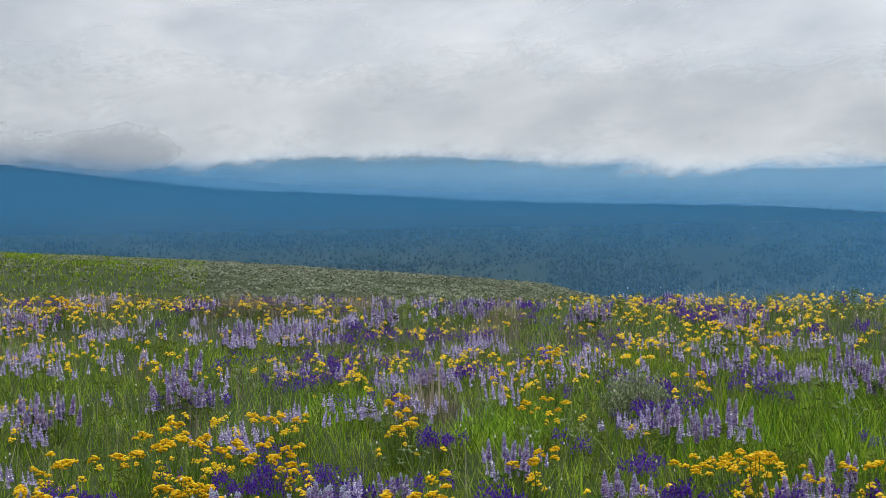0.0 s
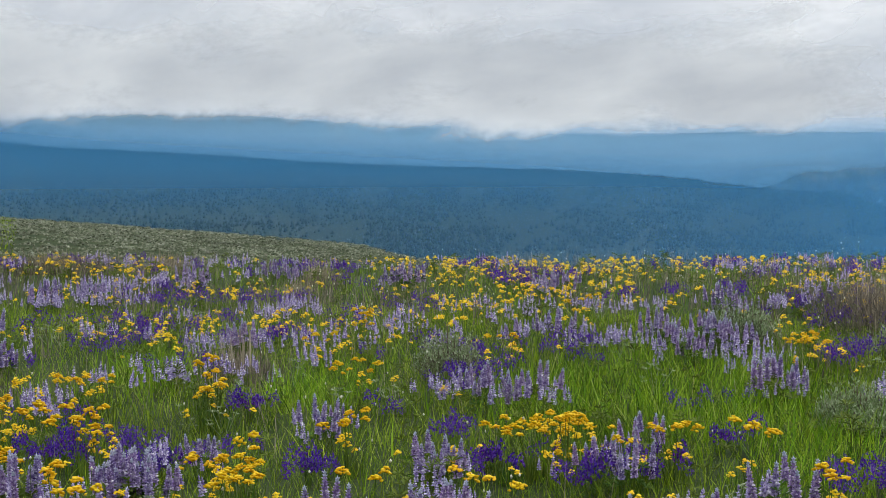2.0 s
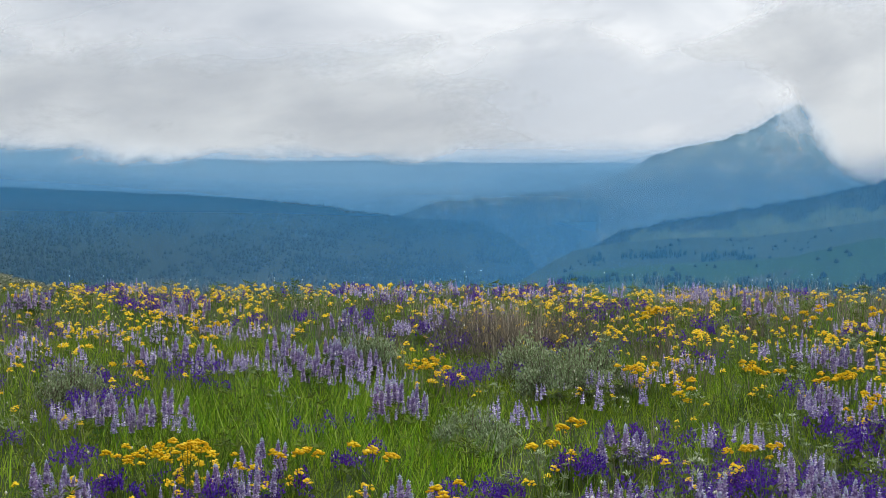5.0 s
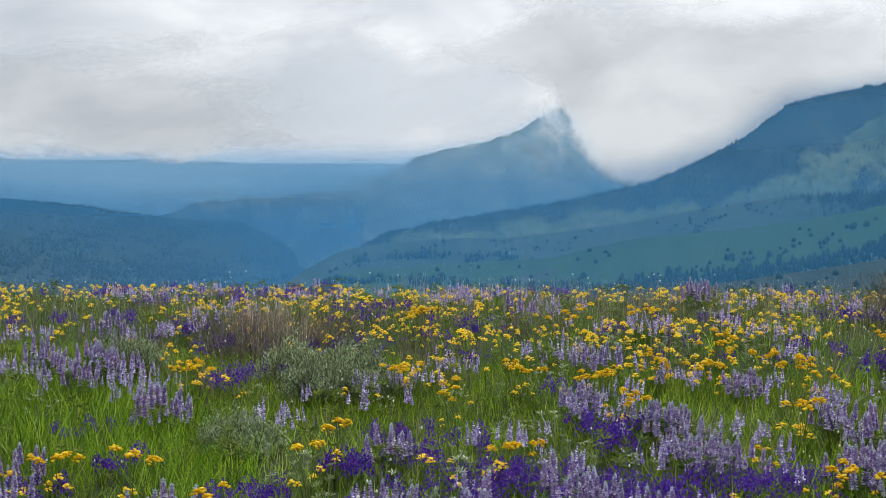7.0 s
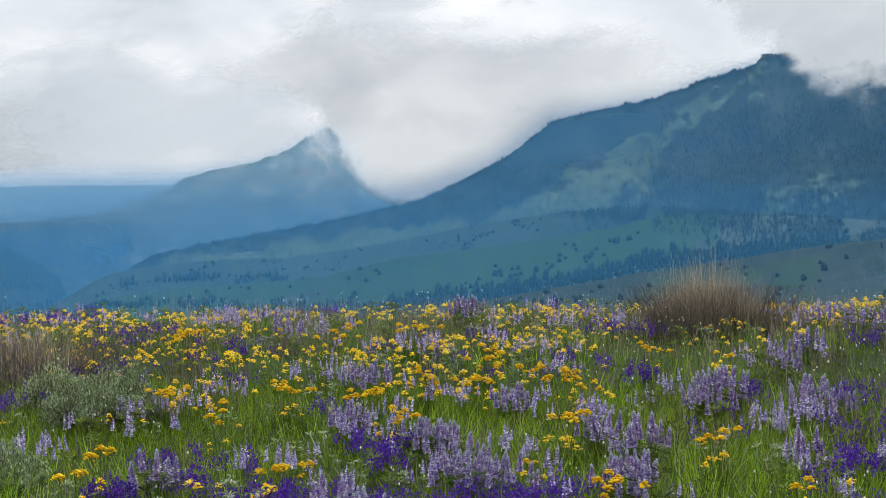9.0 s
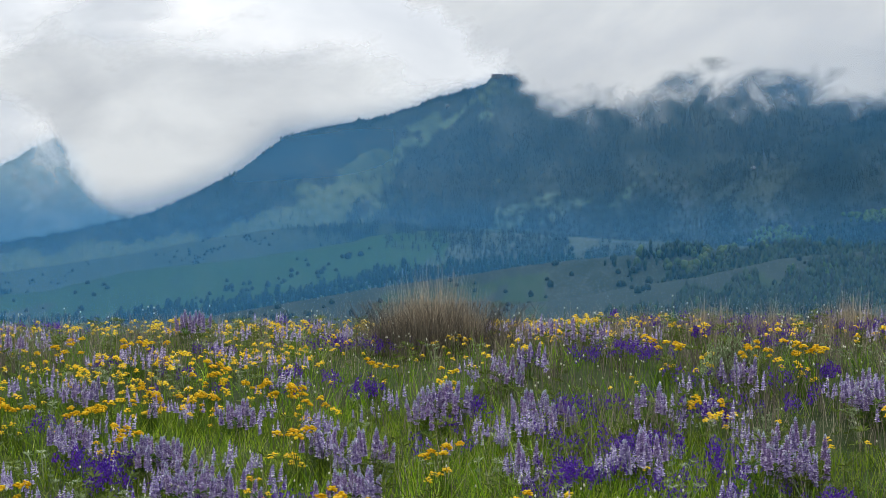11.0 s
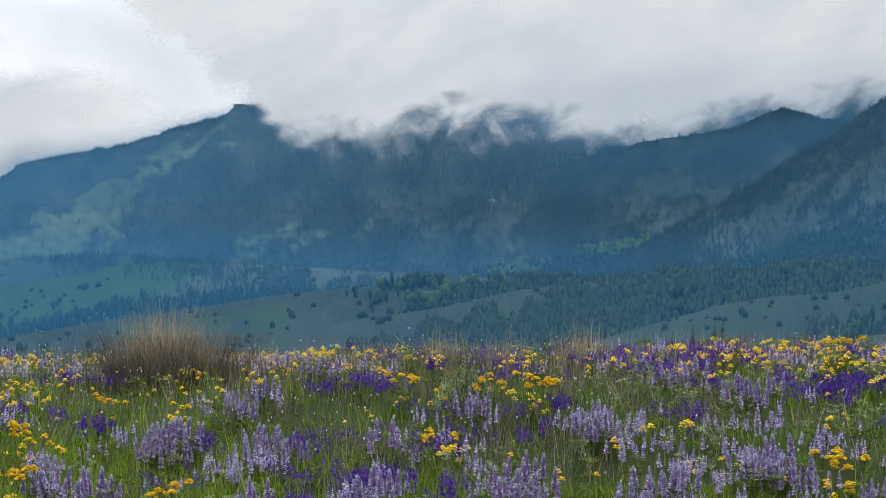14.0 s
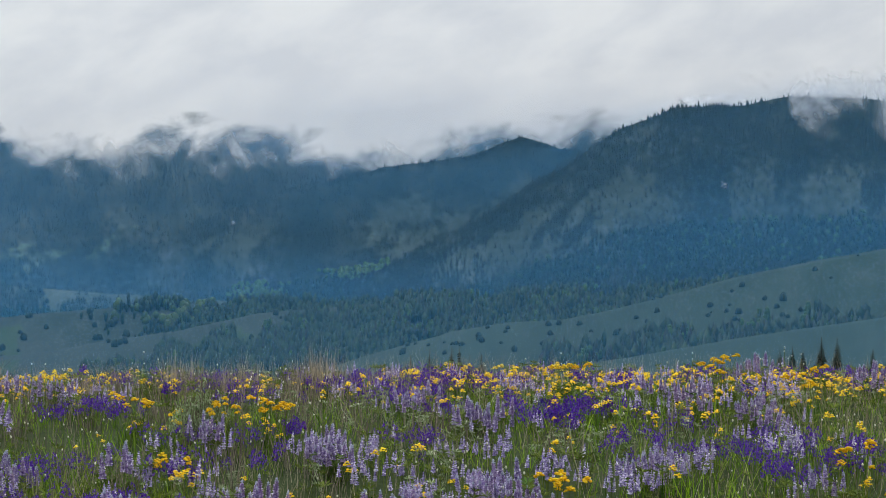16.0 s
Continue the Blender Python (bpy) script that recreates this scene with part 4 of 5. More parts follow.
def lupine_plant(seed, spikes):
    g = np.random.default_rng(seed)
    root = new("lupine")
    part("foliage", mesh_of("foliage", *leaf_tuft(12, .13, .22, .055, seed)), FORB, root)
    for i in range(spikes):
        a, r = i * 2.4 + g.uniform(-.4, .4), .02 + .115 * np.sqrt(i / spikes)
        h, length = g.uniform(.17, .27) - .5 * r, g.uniform(.10, .155)
        lean = (np.cos(a) * r * .7, np.sin(a) * r * .7)
        base = np.array((np.cos(a) * r * .5, np.sin(a) * r * .5, 0))
        sv, sf = stalk(h, .003, .0025, lean)
        st = part("stem", mesh_of("stem", sv + base, sf), FORB, root)
        body, tips = lupine_flowers(length, 12, 8, .0235, seed * 31 + i)
        at = base + (lean[0], lean[1], h)
        tilt = (-lean[1] * 1.2 + g.uniform(-.06, .06), lean[0] * 1.2 + g.uniform(-.06, .06))
        sp = part("flower_spike", mesh_of("flower_spike", turned(body[0], *tilt, at=at), body[1]), LUPINE, root)
        part("bud_tip", mesh_of("bud_tip", turned(tips[0], *tilt, at=at), tips[1]), BUD, sp, "pale bluish unopened buds")
    return root


def daisy(size, seed):
    """a small composite flower: a ragged ray ring round a raised disc"""
    g = np.random.default_rng(seed)
    n = 7
    a = np.arange(n) * 2 * np.pi / n
    rim = np.stack([np.cos(a), np.sin(a), a * 0 + g.uniform(-.25, .15, n)], 1) * size * g.uniform(.75, 1.15, (n, 1))
    inner = np.stack([np.cos(a + .4), np.sin(a + .4), a * 0 + .42], 1) * size * .5
    v = np.concatenate([rim, inner, [[0, 0, size * .34]], [[0, 0, -size * .75]]])
    f = []
    for i in range(n):
        j = (i + 1) % n
        f += [[i, j, n + i], [j, n + j, n + i], [n + i, n + j, 2 * n], [j, i, 2 * n + 1]]
    return v, np.array(f)


def daisy_low(size, seed):
    """the same flower from farther off: a ragged shallow cone"""
    g = np.random.default_rng(seed)
    a = np.arange(5) * 2 * np.pi / 5
    rim = np.stack([np.cos(a), np.sin(a), a * 0 + g.uniform(-.5, -.1, 5)], 1) * size * g.uniform(.85, 1.15, (5, 1))
    return np.concatenate([rim, [[0, 0, size * .35]]]), np.array([[i, (i + 1) % 5, 5] for i in range(5)])


def corymb(heads, radius, size, seed, make=None):
    """a flat-topped cluster of yellow flowers"""
    g = np.random.default_rng(seed)
    out = []
    for i in range(heads):
        r, a = radius * np.sqrt((i + .4) / heads), i * 2.4 + g.uniform(-.3, .3)
        z = radius * (.62 - .78 * (r / radius) ** 2) + g.uniform(-.25, .25) * radius
        v, f = (make or daisy)(size * g.uniform(.75, 1.2), int(g.integers(1 << 30)))
        out.append((turned(v, np.sin(a) * -.5 * r / radius, np.cos(a) * .5 * r / radius, g.uniform(0, 6), at=(np.cos(a) * r, np.sin(a) * r, z)), f))
    return join(out)


def groundsel_plant(seed, stems):
    g = np.random.default_rng(seed)
    root = new("yellow_groundsel")
    part("foliage", mesh_of("foliage", *blade_tuft(26, .09, .17, .008, seed)), FORB, root)
    for i in range(stems):
        a, r = 2 * np.pi * i / stems + g.uniform(-.6, .6), g.uniform(.025, .10)
        h = g.uniform(.25, .315)
        lean = (np.cos(a) * r * 1.3, np.sin(a) * r * 1.3)
        st = part("stem", mesh_of("stem", *stalk(h, .0028, .002, lean)), FORB, root)
        rad = g.uniform(.018, .032)
        v, f = corymb(int(9 + (rad - .018) * 600), rad, .0108, seed * 13 + i)
        part("flower_head", mesh_of("flower_head", v + (lean[0], lean[1], h), f), YELLOW, st, "flat-topped golden flower cluster")
    return root


def larkspur_flowers(count, length, size, seed, simple=False):
    g = np.random.default_rng(seed)
    out = []
    for k in range(count):
        t = k / count
        a, z = k * 2.4 + g.uniform(-.4, .4), length * t
        reach = size * (1.5 - 1.0 * t)
        w = size * (1 - .45 * t)
        bits = []
        for i in range(3 if simple else 5):
            b = 2 * np.pi * i / (3 if simple else 5)
            c, d = np.cos(b), np.sin(b)
            v = np.array([[0, 0, 0], [.25, (c * .5 - d * .38), (d * .5 + c * .38)], [.3, c, d], [.25, (c * .5 + d * .38), (d * .5 - c * .38)]]) * w
            bits.append((v, np.array([[0, 1, 2], [0, 2, 3]])))
        if not simple:
            bits.append((np.array([[0, -.15, 0], [0, .15, 0], [-1.1, 0, .35]]) * w, np.array([[0, 1, 2]])))
        v, f = join(bits)
        out.append((turned(v, g.uniform(0, 6), g.uniform(-.3, .5), a, at=(np.cos(a) * reach, np.sin(a) * reach, z)), f))
    return join(out)


def larkspur_plant(seed, stems):
    g = np.random.default_rng(seed)
    root = new("larkspur")
    part("foliage", mesh_of("foliage", *leaf_tuft(6, .07, .14, .035, seed)), FORB, root)
    for i in range(stems):
        a, r = g.uniform(0, 6.28), g.uniform(.02, .12)
        h, length = g.uniform(.12, .21), g.uniform(.06, .10)
        lean = np.array((np.cos(a) * r, np.sin(a) * r, 0))
        st = part("stem", mesh_of("stem", *stalk(h + length, .0024, .0014, lean[:2])), FORB, root)
        v, f = larkspur_flowers(int(g.integers(8, 12)), length, .0165, seed * 17 + i)
        part("flower_spray", mesh_of("flower_spray", v + lean * .85 + (0, 0, h), f), LARK, st, "deep violet-blue spurred flowers")
    return root


def blade(h, w, bend):
    return (np.array([[-w, 0, 0], [w, 0, 0], [-w * .8, bend * .3, h * .5], [w * .8, bend * .3, h * .5], [0, bend, h]]),
            np.array([[0, 1, 3], [0, 3, 2], [2, 3, 4]]))


def blade_tuft(count, radius, height, width, seed, flare=0.5, lo=.55):
    g = np.random.default_rng(seed)
    out = []
    for i in range(count):
        a, r = g.uniform(0, 6.28), radius * np.sqrt(g.uniform(0, 1))
        h = height * g.uniform(lo, 1)
        v, f = blade(h, width * .5 * g.uniform(.6, 1.2), h * g.uniform(.05, flare) * (.3 + r / radius))
        out.append((turned(v, 0, 0, a - np.pi / 2 + g.normal(0, .5), at=(np.cos(a) * r, np.sin(a) * r, 0)), f))
    return join(out)


# ---- where the drifts of flowers stand: x, y, flower count, radius ----
LUPINES_NORTH = [
    (-1.86, 11.31, 12, 0.23), (-0.54, 7.25, 16, 0.19), (-0.12, 12.14, 8, 0.19), (0.26, 18.01, 10, 0.30), (-0.78, 17.02, 8, 0.28), (-2.52, 10.29, 10, 0.18),
    (-1.85, 7.40, 5, 0.08), (0.27, 8.82, 8, 0.14), (-0.28, 8.28, 5, 0.08), (-1.04, 7.30, 6, 0.08), (-4.01, 15.94, 9, 0.24), (-1.80, 15.42, 7, 0.20),
    (-1.44, 16.02, 7, 0.22), (-1.89, 12.29, 8, 0.19), (-0.20, 6.18, 4, 0.07), (0.28, 6.48, 4, 0.07), (-1.12, 6.49, 6, 0.09)]
LUPINES_NORTHEAST = [
    (1.50, 9.72, 14, 0.24), (0.82, 7.72, 8, 0.09), (1.85, 7.87, 5, 0.08), (1.47, 7.59, 4, 0.08), (2.93, 15.47, 9, 0.32), (2.75, 10.94, 7, 0.15),
    (1.50, 16.35, 6, 0.22), (1.49, 6.09, 16, 0.16), (0.72, 6.43, 5, 0.09), (2.08, 6.64, 5, 0.07), (1.63, 7.30, 5, 0.08), (3.17, 11.00, 6, 0.15),
    (2.12, 5.85, 6, 0.08), (3.00, 9.52, 6, 0.14), (2.05, 12.29, 7, 0.19), (2.90, 11.97, 8, 0.20), (3.65, 13.12, 8, 0.23), (1.74, 6.43, 6, 0.09), (3.16, 11.54, 10, 0.24)]
LUPINES_MIDDLE = [
    (2.51, 5.99, 8, 0.11), (3.63, 7.71, 5, 0.08), (3.00, 6.25, 3, 0.04), (3.83, 6.30, 18, 0.23), (3.32, 6.20, 8, 0.12), (3.04, 6.57, 4, 0.07),
    (5.10, 8.38, 6, 0.09), (6.16, 9.71, 6, 0.15), (7.11, 12.64, 7, 0.22), (8.90, 12.58, 6, 0.20), (4.05, 5.91, 5, 0.07), (5.29, 7.55, 14, 0.23)]
LUPINES_EAST = [
    (4.86, 6.68, 14, 0.15), (5.35, 6.05, 12, 0.15), (7.14, 7.48, 12, 0.19), (7.43, 6.98, 14, 0.22), (6.49, 8.49, 7, 0.15), (5.37, 5.36, 5, 0.08),
    (5.97, 7.13, 6, 0.09), (4.51, 5.59, 5, 0.07), (6.33, 5.98, 3, 0.04), (10.33, 9.30, 8, 0.19), (8.63, 8.28, 6, 0.12), (9.98, 8.95, 8, 0.23),
    (7.72, 6.12, 5, 0.09), (6.76, 5.58, 6, 0.08), (5.94, 6.75, 6, 0.11), (8.99, 8.55, 5, 0.12)]
LUPINES_SOUTHEAST = [
    (8.64, 6.28, 8, 0.16), (8.46, 5.35, 9, 0.15), (7.14, 5.00, 8, 0.12), (7.30, 4.20, 6, 0.08), (10.25, 5.86, 7, 0.16), (7.83, 3.96, 22, 0.28),
    (6.83, 4.73, 10, 0.14), (9.84, 4.89, 12, 0.22), (8.82, 3.58, 10, 0.19), (7.83, 3.32, 4, 0.07), (11.21, 4.28, 7, 0.16), (8.83, 2.56, 5, 0.09),
    (10.83, 3.83, 8, 0.19), (10.57, 3.29, 9, 0.22), (12.14, 3.29, 8, 0.20), (13.10, 4.24, 6, 0.19)]
LARKSPURS_NORTH = [
    (0.18, 12.89, 8, 0.18), (0.00, 9.87, 6, 0.09), (-0.47, 8.09, 7, 0.11), (-0.99, 8.53, 12, 0.18), (0.24, 7.99, 5, 0.08), (-0.96, 17.01, 5, 0.18),
    (-2.85, 19.45, 6, 0.27), (-1.77, 8.07, 6, 0.08), (0.92, 19.05, 6, 0.26), (1.08, 7.87, 8, 0.14), (1.47, 7.47, 5, 0.08), (2.55, 19.25, 8, 0.32),
    (1.78, 7.64, 8, 0.16), (2.34, 8.23, 5, 0.08), (4.31, 13.26, 6, 0.19)]
LARKSPURS_EAST = [
    (2.75, 7.24, 9, 0.14), (3.35, 7.59, 9, 0.14), (3.93, 8.29, 5, 0.08), (3.92, 7.10, 8, 0.12), (5.00, 7.86, 8, 0.16), (4.82, 7.38, 8, 0.18),
    (6.49, 11.99, 4, 0.14), (9.14, 10.96, 5, 0.15), (7.63, 8.72, 4, 0.09), (11.57, 9.52, 14, 0.41), (10.73, 8.14, 5, 0.14), (11.25, 7.07, 12, 0.20),
    (10.38, 5.72, 5, 0.12), (9.21, 6.02, 4, 0.07), (10.14, 4.77, 8, 0.16), (10.72, 4.59, 10, 0.22), (10.50, 4.93, 10, 0.19), (10.75, 5.94, 5, 0.12), (12.22, 3.16, 4, 0.08)]
YELLOWS_NORTH = [
    (-1.51, 9.17, 10, 0.16), (-1.49, 8.34, 4, 0.08), (-1.15, 7.60, 7, 0.09), (-1.80, 7.51, 8, 0.12), (-1.07, 8.87, 7, 0.12), (-0.76, 8.25, 7, 0.09),
    (-0.96, 9.92, 5, 0.12), (-0.22, 9.50, 6, 0.11), (-0.15, 7.47, 8, 0.11), (0.45, 8.28, 3, 0.04), (0.49, 6.88, 2, 0.03), (-0.72, 6.59, 3, 0.03),
    (-1.84, 7.02, 4, 0.05), (-1.36, 6.40, 5, 0.07), (0.77, 12.53, 5, 0.12), (0.45, 11.76, 3, 0.05), (-3.83, 17.13, 6, 0.18), (0.59, 10.23, 5, 0.11),
    (-0.05, 6.95, 4, 0.04), (-1.92, 8.29, 5, 0.08), (-0.30, 10.12, 2, 0.05), (-1.28, 6.80, 5, 0.07)]
YELLOWS_NORTHEAST = [
    (1.36, 7.98, 16, 0.24), (0.88, 6.59, 2, 0.03), (1.74, 11.48, 3, 0.08), (2.46, 12.76, 3, 0.08), (1.93, 7.64, 3, 0.04), (2.19, 7.33, 2, 0.04),
    (1.63, 7.44, 2, 0.03), (2.28, 6.56, 3, 0.04), (3.50, 10.52, 7, 0.15), (3.29, 7.60, 2, 0.03), (3.00, 7.30, 2, 0.03), (4.62, 9.72, 6, 0.11),
    (5.14, 9.10, 5, 0.11), (5.18, 7.92, 4, 0.07), (5.41, 8.65, 5, 0.11), (3.94, 6.99, 4, 0.05), (4.39, 8.55, 3, 0.05), (6.28, 8.79, 5, 0.11),
    (5.80, 12.00, 5, 0.14), (7.48, 11.19, 6, 0.14), (6.76, 11.22, 5, 0.14), (6.02, 9.07, 8, 0.15), (6.82, 9.52, 7, 0.16)]
YELLOWS_EAST = [
    (6.88, 8.88, 4, 0.09), (5.09, 6.63, 2, 0.04), (4.89, 5.75, 5, 0.08), (5.98, 6.24, 3, 0.04), (5.51, 5.16, 2, 0.03), (5.76, 7.14, 3, 0.04),
    (7.98, 9.00, 3, 0.09), (8.09, 8.32, 2, 0.05), (6.59, 8.09, 5, 0.11), (8.98, 7.22, 3, 0.08), (9.00, 6.10, 4, 0.07), (7.70, 5.82, 4, 0.07),
    (9.06, 6.48, 5, 0.11), (7.82, 3.51, 4, 0.07), (11.42, 5.16, 4, 0.12), (11.72, 4.08, 6, 0.12), (8.96, 2.36, 3, 0.03), (11.22, 3.27, 3, 0.08)]


def drifts(kinds, clumps, per, label, category, group, seed, grow=(.85, 1.15), wide=1.0):
    """single plants, set out in clumps; the first of each kind is the pattern of its copies"""
    g = np.random.default_rng(seed)
    used = set()
    for x, y, n, rad in clumps:
        for i in range(max(1, round(n / per))):
            a, r = g.uniform(0, 6.28), rad * np.sqrt(g.uniform(0, 1)) * 1.1
            px, py = x + np.cos(a) * r * wide, y + np.sin(a) * r
            k = int(g.integers(len(kinds)))
            m = pose(px, py, float(turf(px, py)) - .01, g.uniform(-4, 4), g.uniform(-4, 4), g.uniform(0, 360)) @ Matrix.Scale(g.uniform(*grow), 4)
            if k in used:
                ob = copy_thing(kinds[k], m)
            else:
                used.add(k)
                ob = kinds[k]
                ob.matrix_basis = m
            tagged(ob, label, category, group)


lupine_kinds = [lupine_plant(100 + i, s) for i, s in enumerate((7, 8, 5, 9, 6, 7))]
lark_kinds = [larkspur_plant(200 + i, s) for i, s in enumerate((5, 4, 6, 5))]
yellow_kinds = [groundsel_plant(300 + i, s) for i, s in enumerate((3, 2, 4, 3, 2))]
drifts(lupine_kinds, LUPINES_NORTH + LUPINES_NORTHEAST + LUPINES_MIDDLE + LUPINES_EAST + LUPINES_SOUTHEAST, 3.4,
       "lavender lupine with upright flower spikes in the grass", "lupine", "lupines in the meadow", 11, (.80, 1.05))
drifts(lark_kinds, LARKSPURS_NORTH + LARKSPURS_EAST, 1.8, "deep violet larkspur standing in green grass", "larkspur", "larkspurs in the meadow", 12, (.72, .95))
drifts(yellow_kinds, YELLOWS_NORTH + YELLOWS_NORTHEAST + YELLOWS_EAST, 1.35, "golden yellow groundsel with flat flower clusters", "wildflower", "yellow flowers in the meadow", 13, (.84, 1.08))


# ---- the rest of the flowers, past counting ----
def field(count, near, far_past, seed, mask=None, span=(-79, 18)):
    """random places on the meadow between a near distance and a little past the brow"""
    g = np.random.default_rng(seed)
    az = g.uniform(*span, count)
    rc = lut(az, BROW_R) + far_past
    r = np.sqrt(near ** 2 + g.uniform(0, 1, count) * (rc ** 2 - near ** 2))
    x, y = polar(az, r)
    if mask is not None:
        ok = g.uniform(size=count) < mask(x, y, r)
        x, y = x[ok], y[ok]
    return np.stack([x, y, turf(x, y) - .01], 1)


# grassy gaps without flowers: azimuth, distance, half width in degrees, half depth in metres
GAPS = ((-13.0, 9.8, 5.5, 1.7), (-18.5, 8.8, 2.6, 1.2), (-2.5, 10.6, 2.2, .9), (3.5, 11.5, 2.0, 1.0))


def gap(x, y, r):
    a, p = azimuth(x, y), 0
    for az, rr, w, d in GAPS:
        q = np.hypot((a - az) / w, (r - rr) / d) + (fbm(x * 1.1, y * 1.1, 2, 77) - .5) * .7
        p = np.maximum(p, smooth(1.15, .8, q))
    return p


def patches(scale, low, high, seed, fade=None, side=((-90, 1), (40, 1)), least=.25, east=None):
    def f(x, y, r):
        p = smooth(low, high, fbm(x * scale, y * scale, 3, seed)) * (1 - .93 * gap(x, y, r))
        if fade:
            u = r / lut(azimuth(x, y), BROW_R)
            k = smooth(*fade, u)
            if east:
                k = np.where(azimuth(x, y) < -39, smooth(*east, u), k)
            p = p * (k * (1 - least) + least)
        return p * lut(azimuth(x, y), side)
    return f


def strew(name, templates, at, size, material, label, category, lean=.08, seed=1):
    g = np.random.default_rng(seed)
    pick = g.integers(len(templates), size=len(at))
    pieces = []
    for k, t in enumerate(templates):
        q = at[pick == k]
        if len(q):
            pieces.append(spread(t, q, g.uniform(0, 6.28, len(q)), size * g.uniform(.8, 1.2, len(q)), lean))
    v, f = join(pieces)
    return tagged(part(name, mesh_of(name, v, f), material), label, category, kind="stuff")


def raised(t, h):
    return t[0] + (0, 0, h), t[1]


def cluster(makers, count, radius, heights, seed):
    """several stems of one plant in one template"""
    g = np.random.default_rng(seed)
    tops, stems = [], []
    for i in range(count):
        a, r, h = g.uniform(0, 6.28), radius * g.uniform(.1, 1), g.uniform(*heights)
        v, f = makers[i % len(makers)]
        tops.append((turned(v, 0, 0, g.uniform(0, 6), at=(np.cos(a) * r, np.sin(a) * r, h)), f))
        sv, sf = blade(h + .03, .003, .01)
        stems.append((turned(sv, 0, 0, a, at=(np.cos(a) * r, np.sin(a) * r, 0)), sf))
    return join(tops), join(stems)


def gathered(at, n, sigma, seed):
    """small dense clumps round each place"""
    g = np.random.default_rng(seed)
    p = np.repeat(at[:, :2], g.integers(1, 2 * n, len(at)), axis=0)
    p = p + g.normal(0, sigma, p.shape) * np.clip(np.hypot(p[:, :1], p[:, 1:]) / 11, .7, 1.5)
    return np.stack([p[:, 0], p[:, 1], turf(p[:, 0], p[:, 1]) - .01], 1)


spikes_low = [lupine_flowers(L, 8, 4, .0165, 40 + i, low=True) for i, L in enumerate((.060, .080, .070))]
lup_t = [cluster([join([s[0], s[1]]) for s in spikes_low], n, .075, (.10, .17), 50 + i) for i, n in enumerate((4, 5, 3))]
yel_t = [cluster([corymb(8 + j, .021 + .003 * j, .0118, 60 + j, daisy_low) for j in range(4)], n, .11, (.15, .23), 70 + i) for i, n in enumerate((1, 2, 1, 2, 3))]
lark_t = [cluster([larkspur_flowers(7, .065, .0155, 80 + j, simple=True) for j in range(3)], n, .08, (.09, .17), 90 + i) for i, n in enumerate((4, 5))]

for name, tmpl, count, near, mask, mat, label, cat, seed, group_size, loose, clumps, fill in (
        ("lupine_drift", lup_t, 1150, 6.5, patches(.95, .46, .57, 21, (.35, .65), ((-90, .5), (-45, .46), (-35, .6), (-20, .85), (40, 1)), .35, (1.02, .72)), LUPINE, "lavender lupines massed across the meadow", "lupine", 31, 4, .11, LUPINES_NORTH + LUPINES_NORTHEAST + LUPINES_MIDDLE + LUPINES_EAST + LUPINES_SOUTHEAST, .5),
        ("yellow_drift", yel_t, 2600, 6.5, patches(.75, .38, .57, 22, (.5, .82), ((-90, .95), (-52, .9), (-42, .8), (-34, .85), (-20, 1), (40, 1)), .12, (.80, 1.0)), YELLOW, "golden groundsel massed across the meadow", "wildflower", 32, 3, .28, YELLOWS_NORTH + YELLOWS_NORTHEAST + YELLOWS_EAST, .9),
        ("larkspur_drift", lark_t, 1020, 6.5, patches(.95, .49, .59, 23, (.3, .6), ((-90, .95), (-45, .9), (-25, .9), (40, .85)), .6), LARK, "violet larkspurs massed across the meadow", "larkspur", 33, 4, .12, LARKSPURS_NORTH + LARKSPURS_EAST, .6)):
    at = gathered(field(count, near, .7, seed, mask), group_size, loose, seed)
    # the thick of the drifts, round the single plants
    around = np.concatenate([np.stack([np.full(k := max(1, round(n * fill)), x) + g2.normal(0, rad * 1.0, k), np.full(k, y) + g2.normal(0, rad * 1.0, k)], 1)
                             for g2 in [np.random.default_rng(seed + 70)] for x, y, n, rad in clumps])
    at = np.concatenate([at, np.c_[around, turf(around[:, 0], around[:, 1]) - .01]])
    if mat is YELLOW:  # a golden fringe on the eastern brow
        g1 = np.random.default_rng(seed + 60)
        a1 = g1.uniform(-78, -45, 330)
        a1 = a1[g1.uniform(size=330) < smooth(.35, .6, fbm(a1 * .45, a1 * 0, 2, 65))]
        x1, y1 = polar(a1, lut(a1, BROW_R) * g1.uniform(.88, 1.0, len(a1)))
        at = np.concatenate([at, np.stack([x1, y1, turf(x1, y1) - .01], 1)])
    else:  # a dense drift close by
        g1 = np.random.default_rng(seed + 50)
        n1 = 110 if mat is LUPINE else 65
        x1, y1 = polar(g1.uniform(-40, -24, n1), g1.uniform(*((5.6, 6.9) if mat is LUPINE else (6.5, 8.2)), n1))
        at = np.concatenate([at, gathered(np.stack([x1, y1], 1), 4, .10, seed + 51)])
    g_state = rng.bit_generator.state
    grown = .78 if mat is YELLOW else .88
    strew(name, [t[0] for t in tmpl], at, grown, mat, label, cat, .06, seed)
    rng.bit_generator.state = g_state
    strew(name + "_stems", [t[1] for t in tmpl], at, grown, FORB, "thin green flower stems in the meadow", "stem", .06, seed)

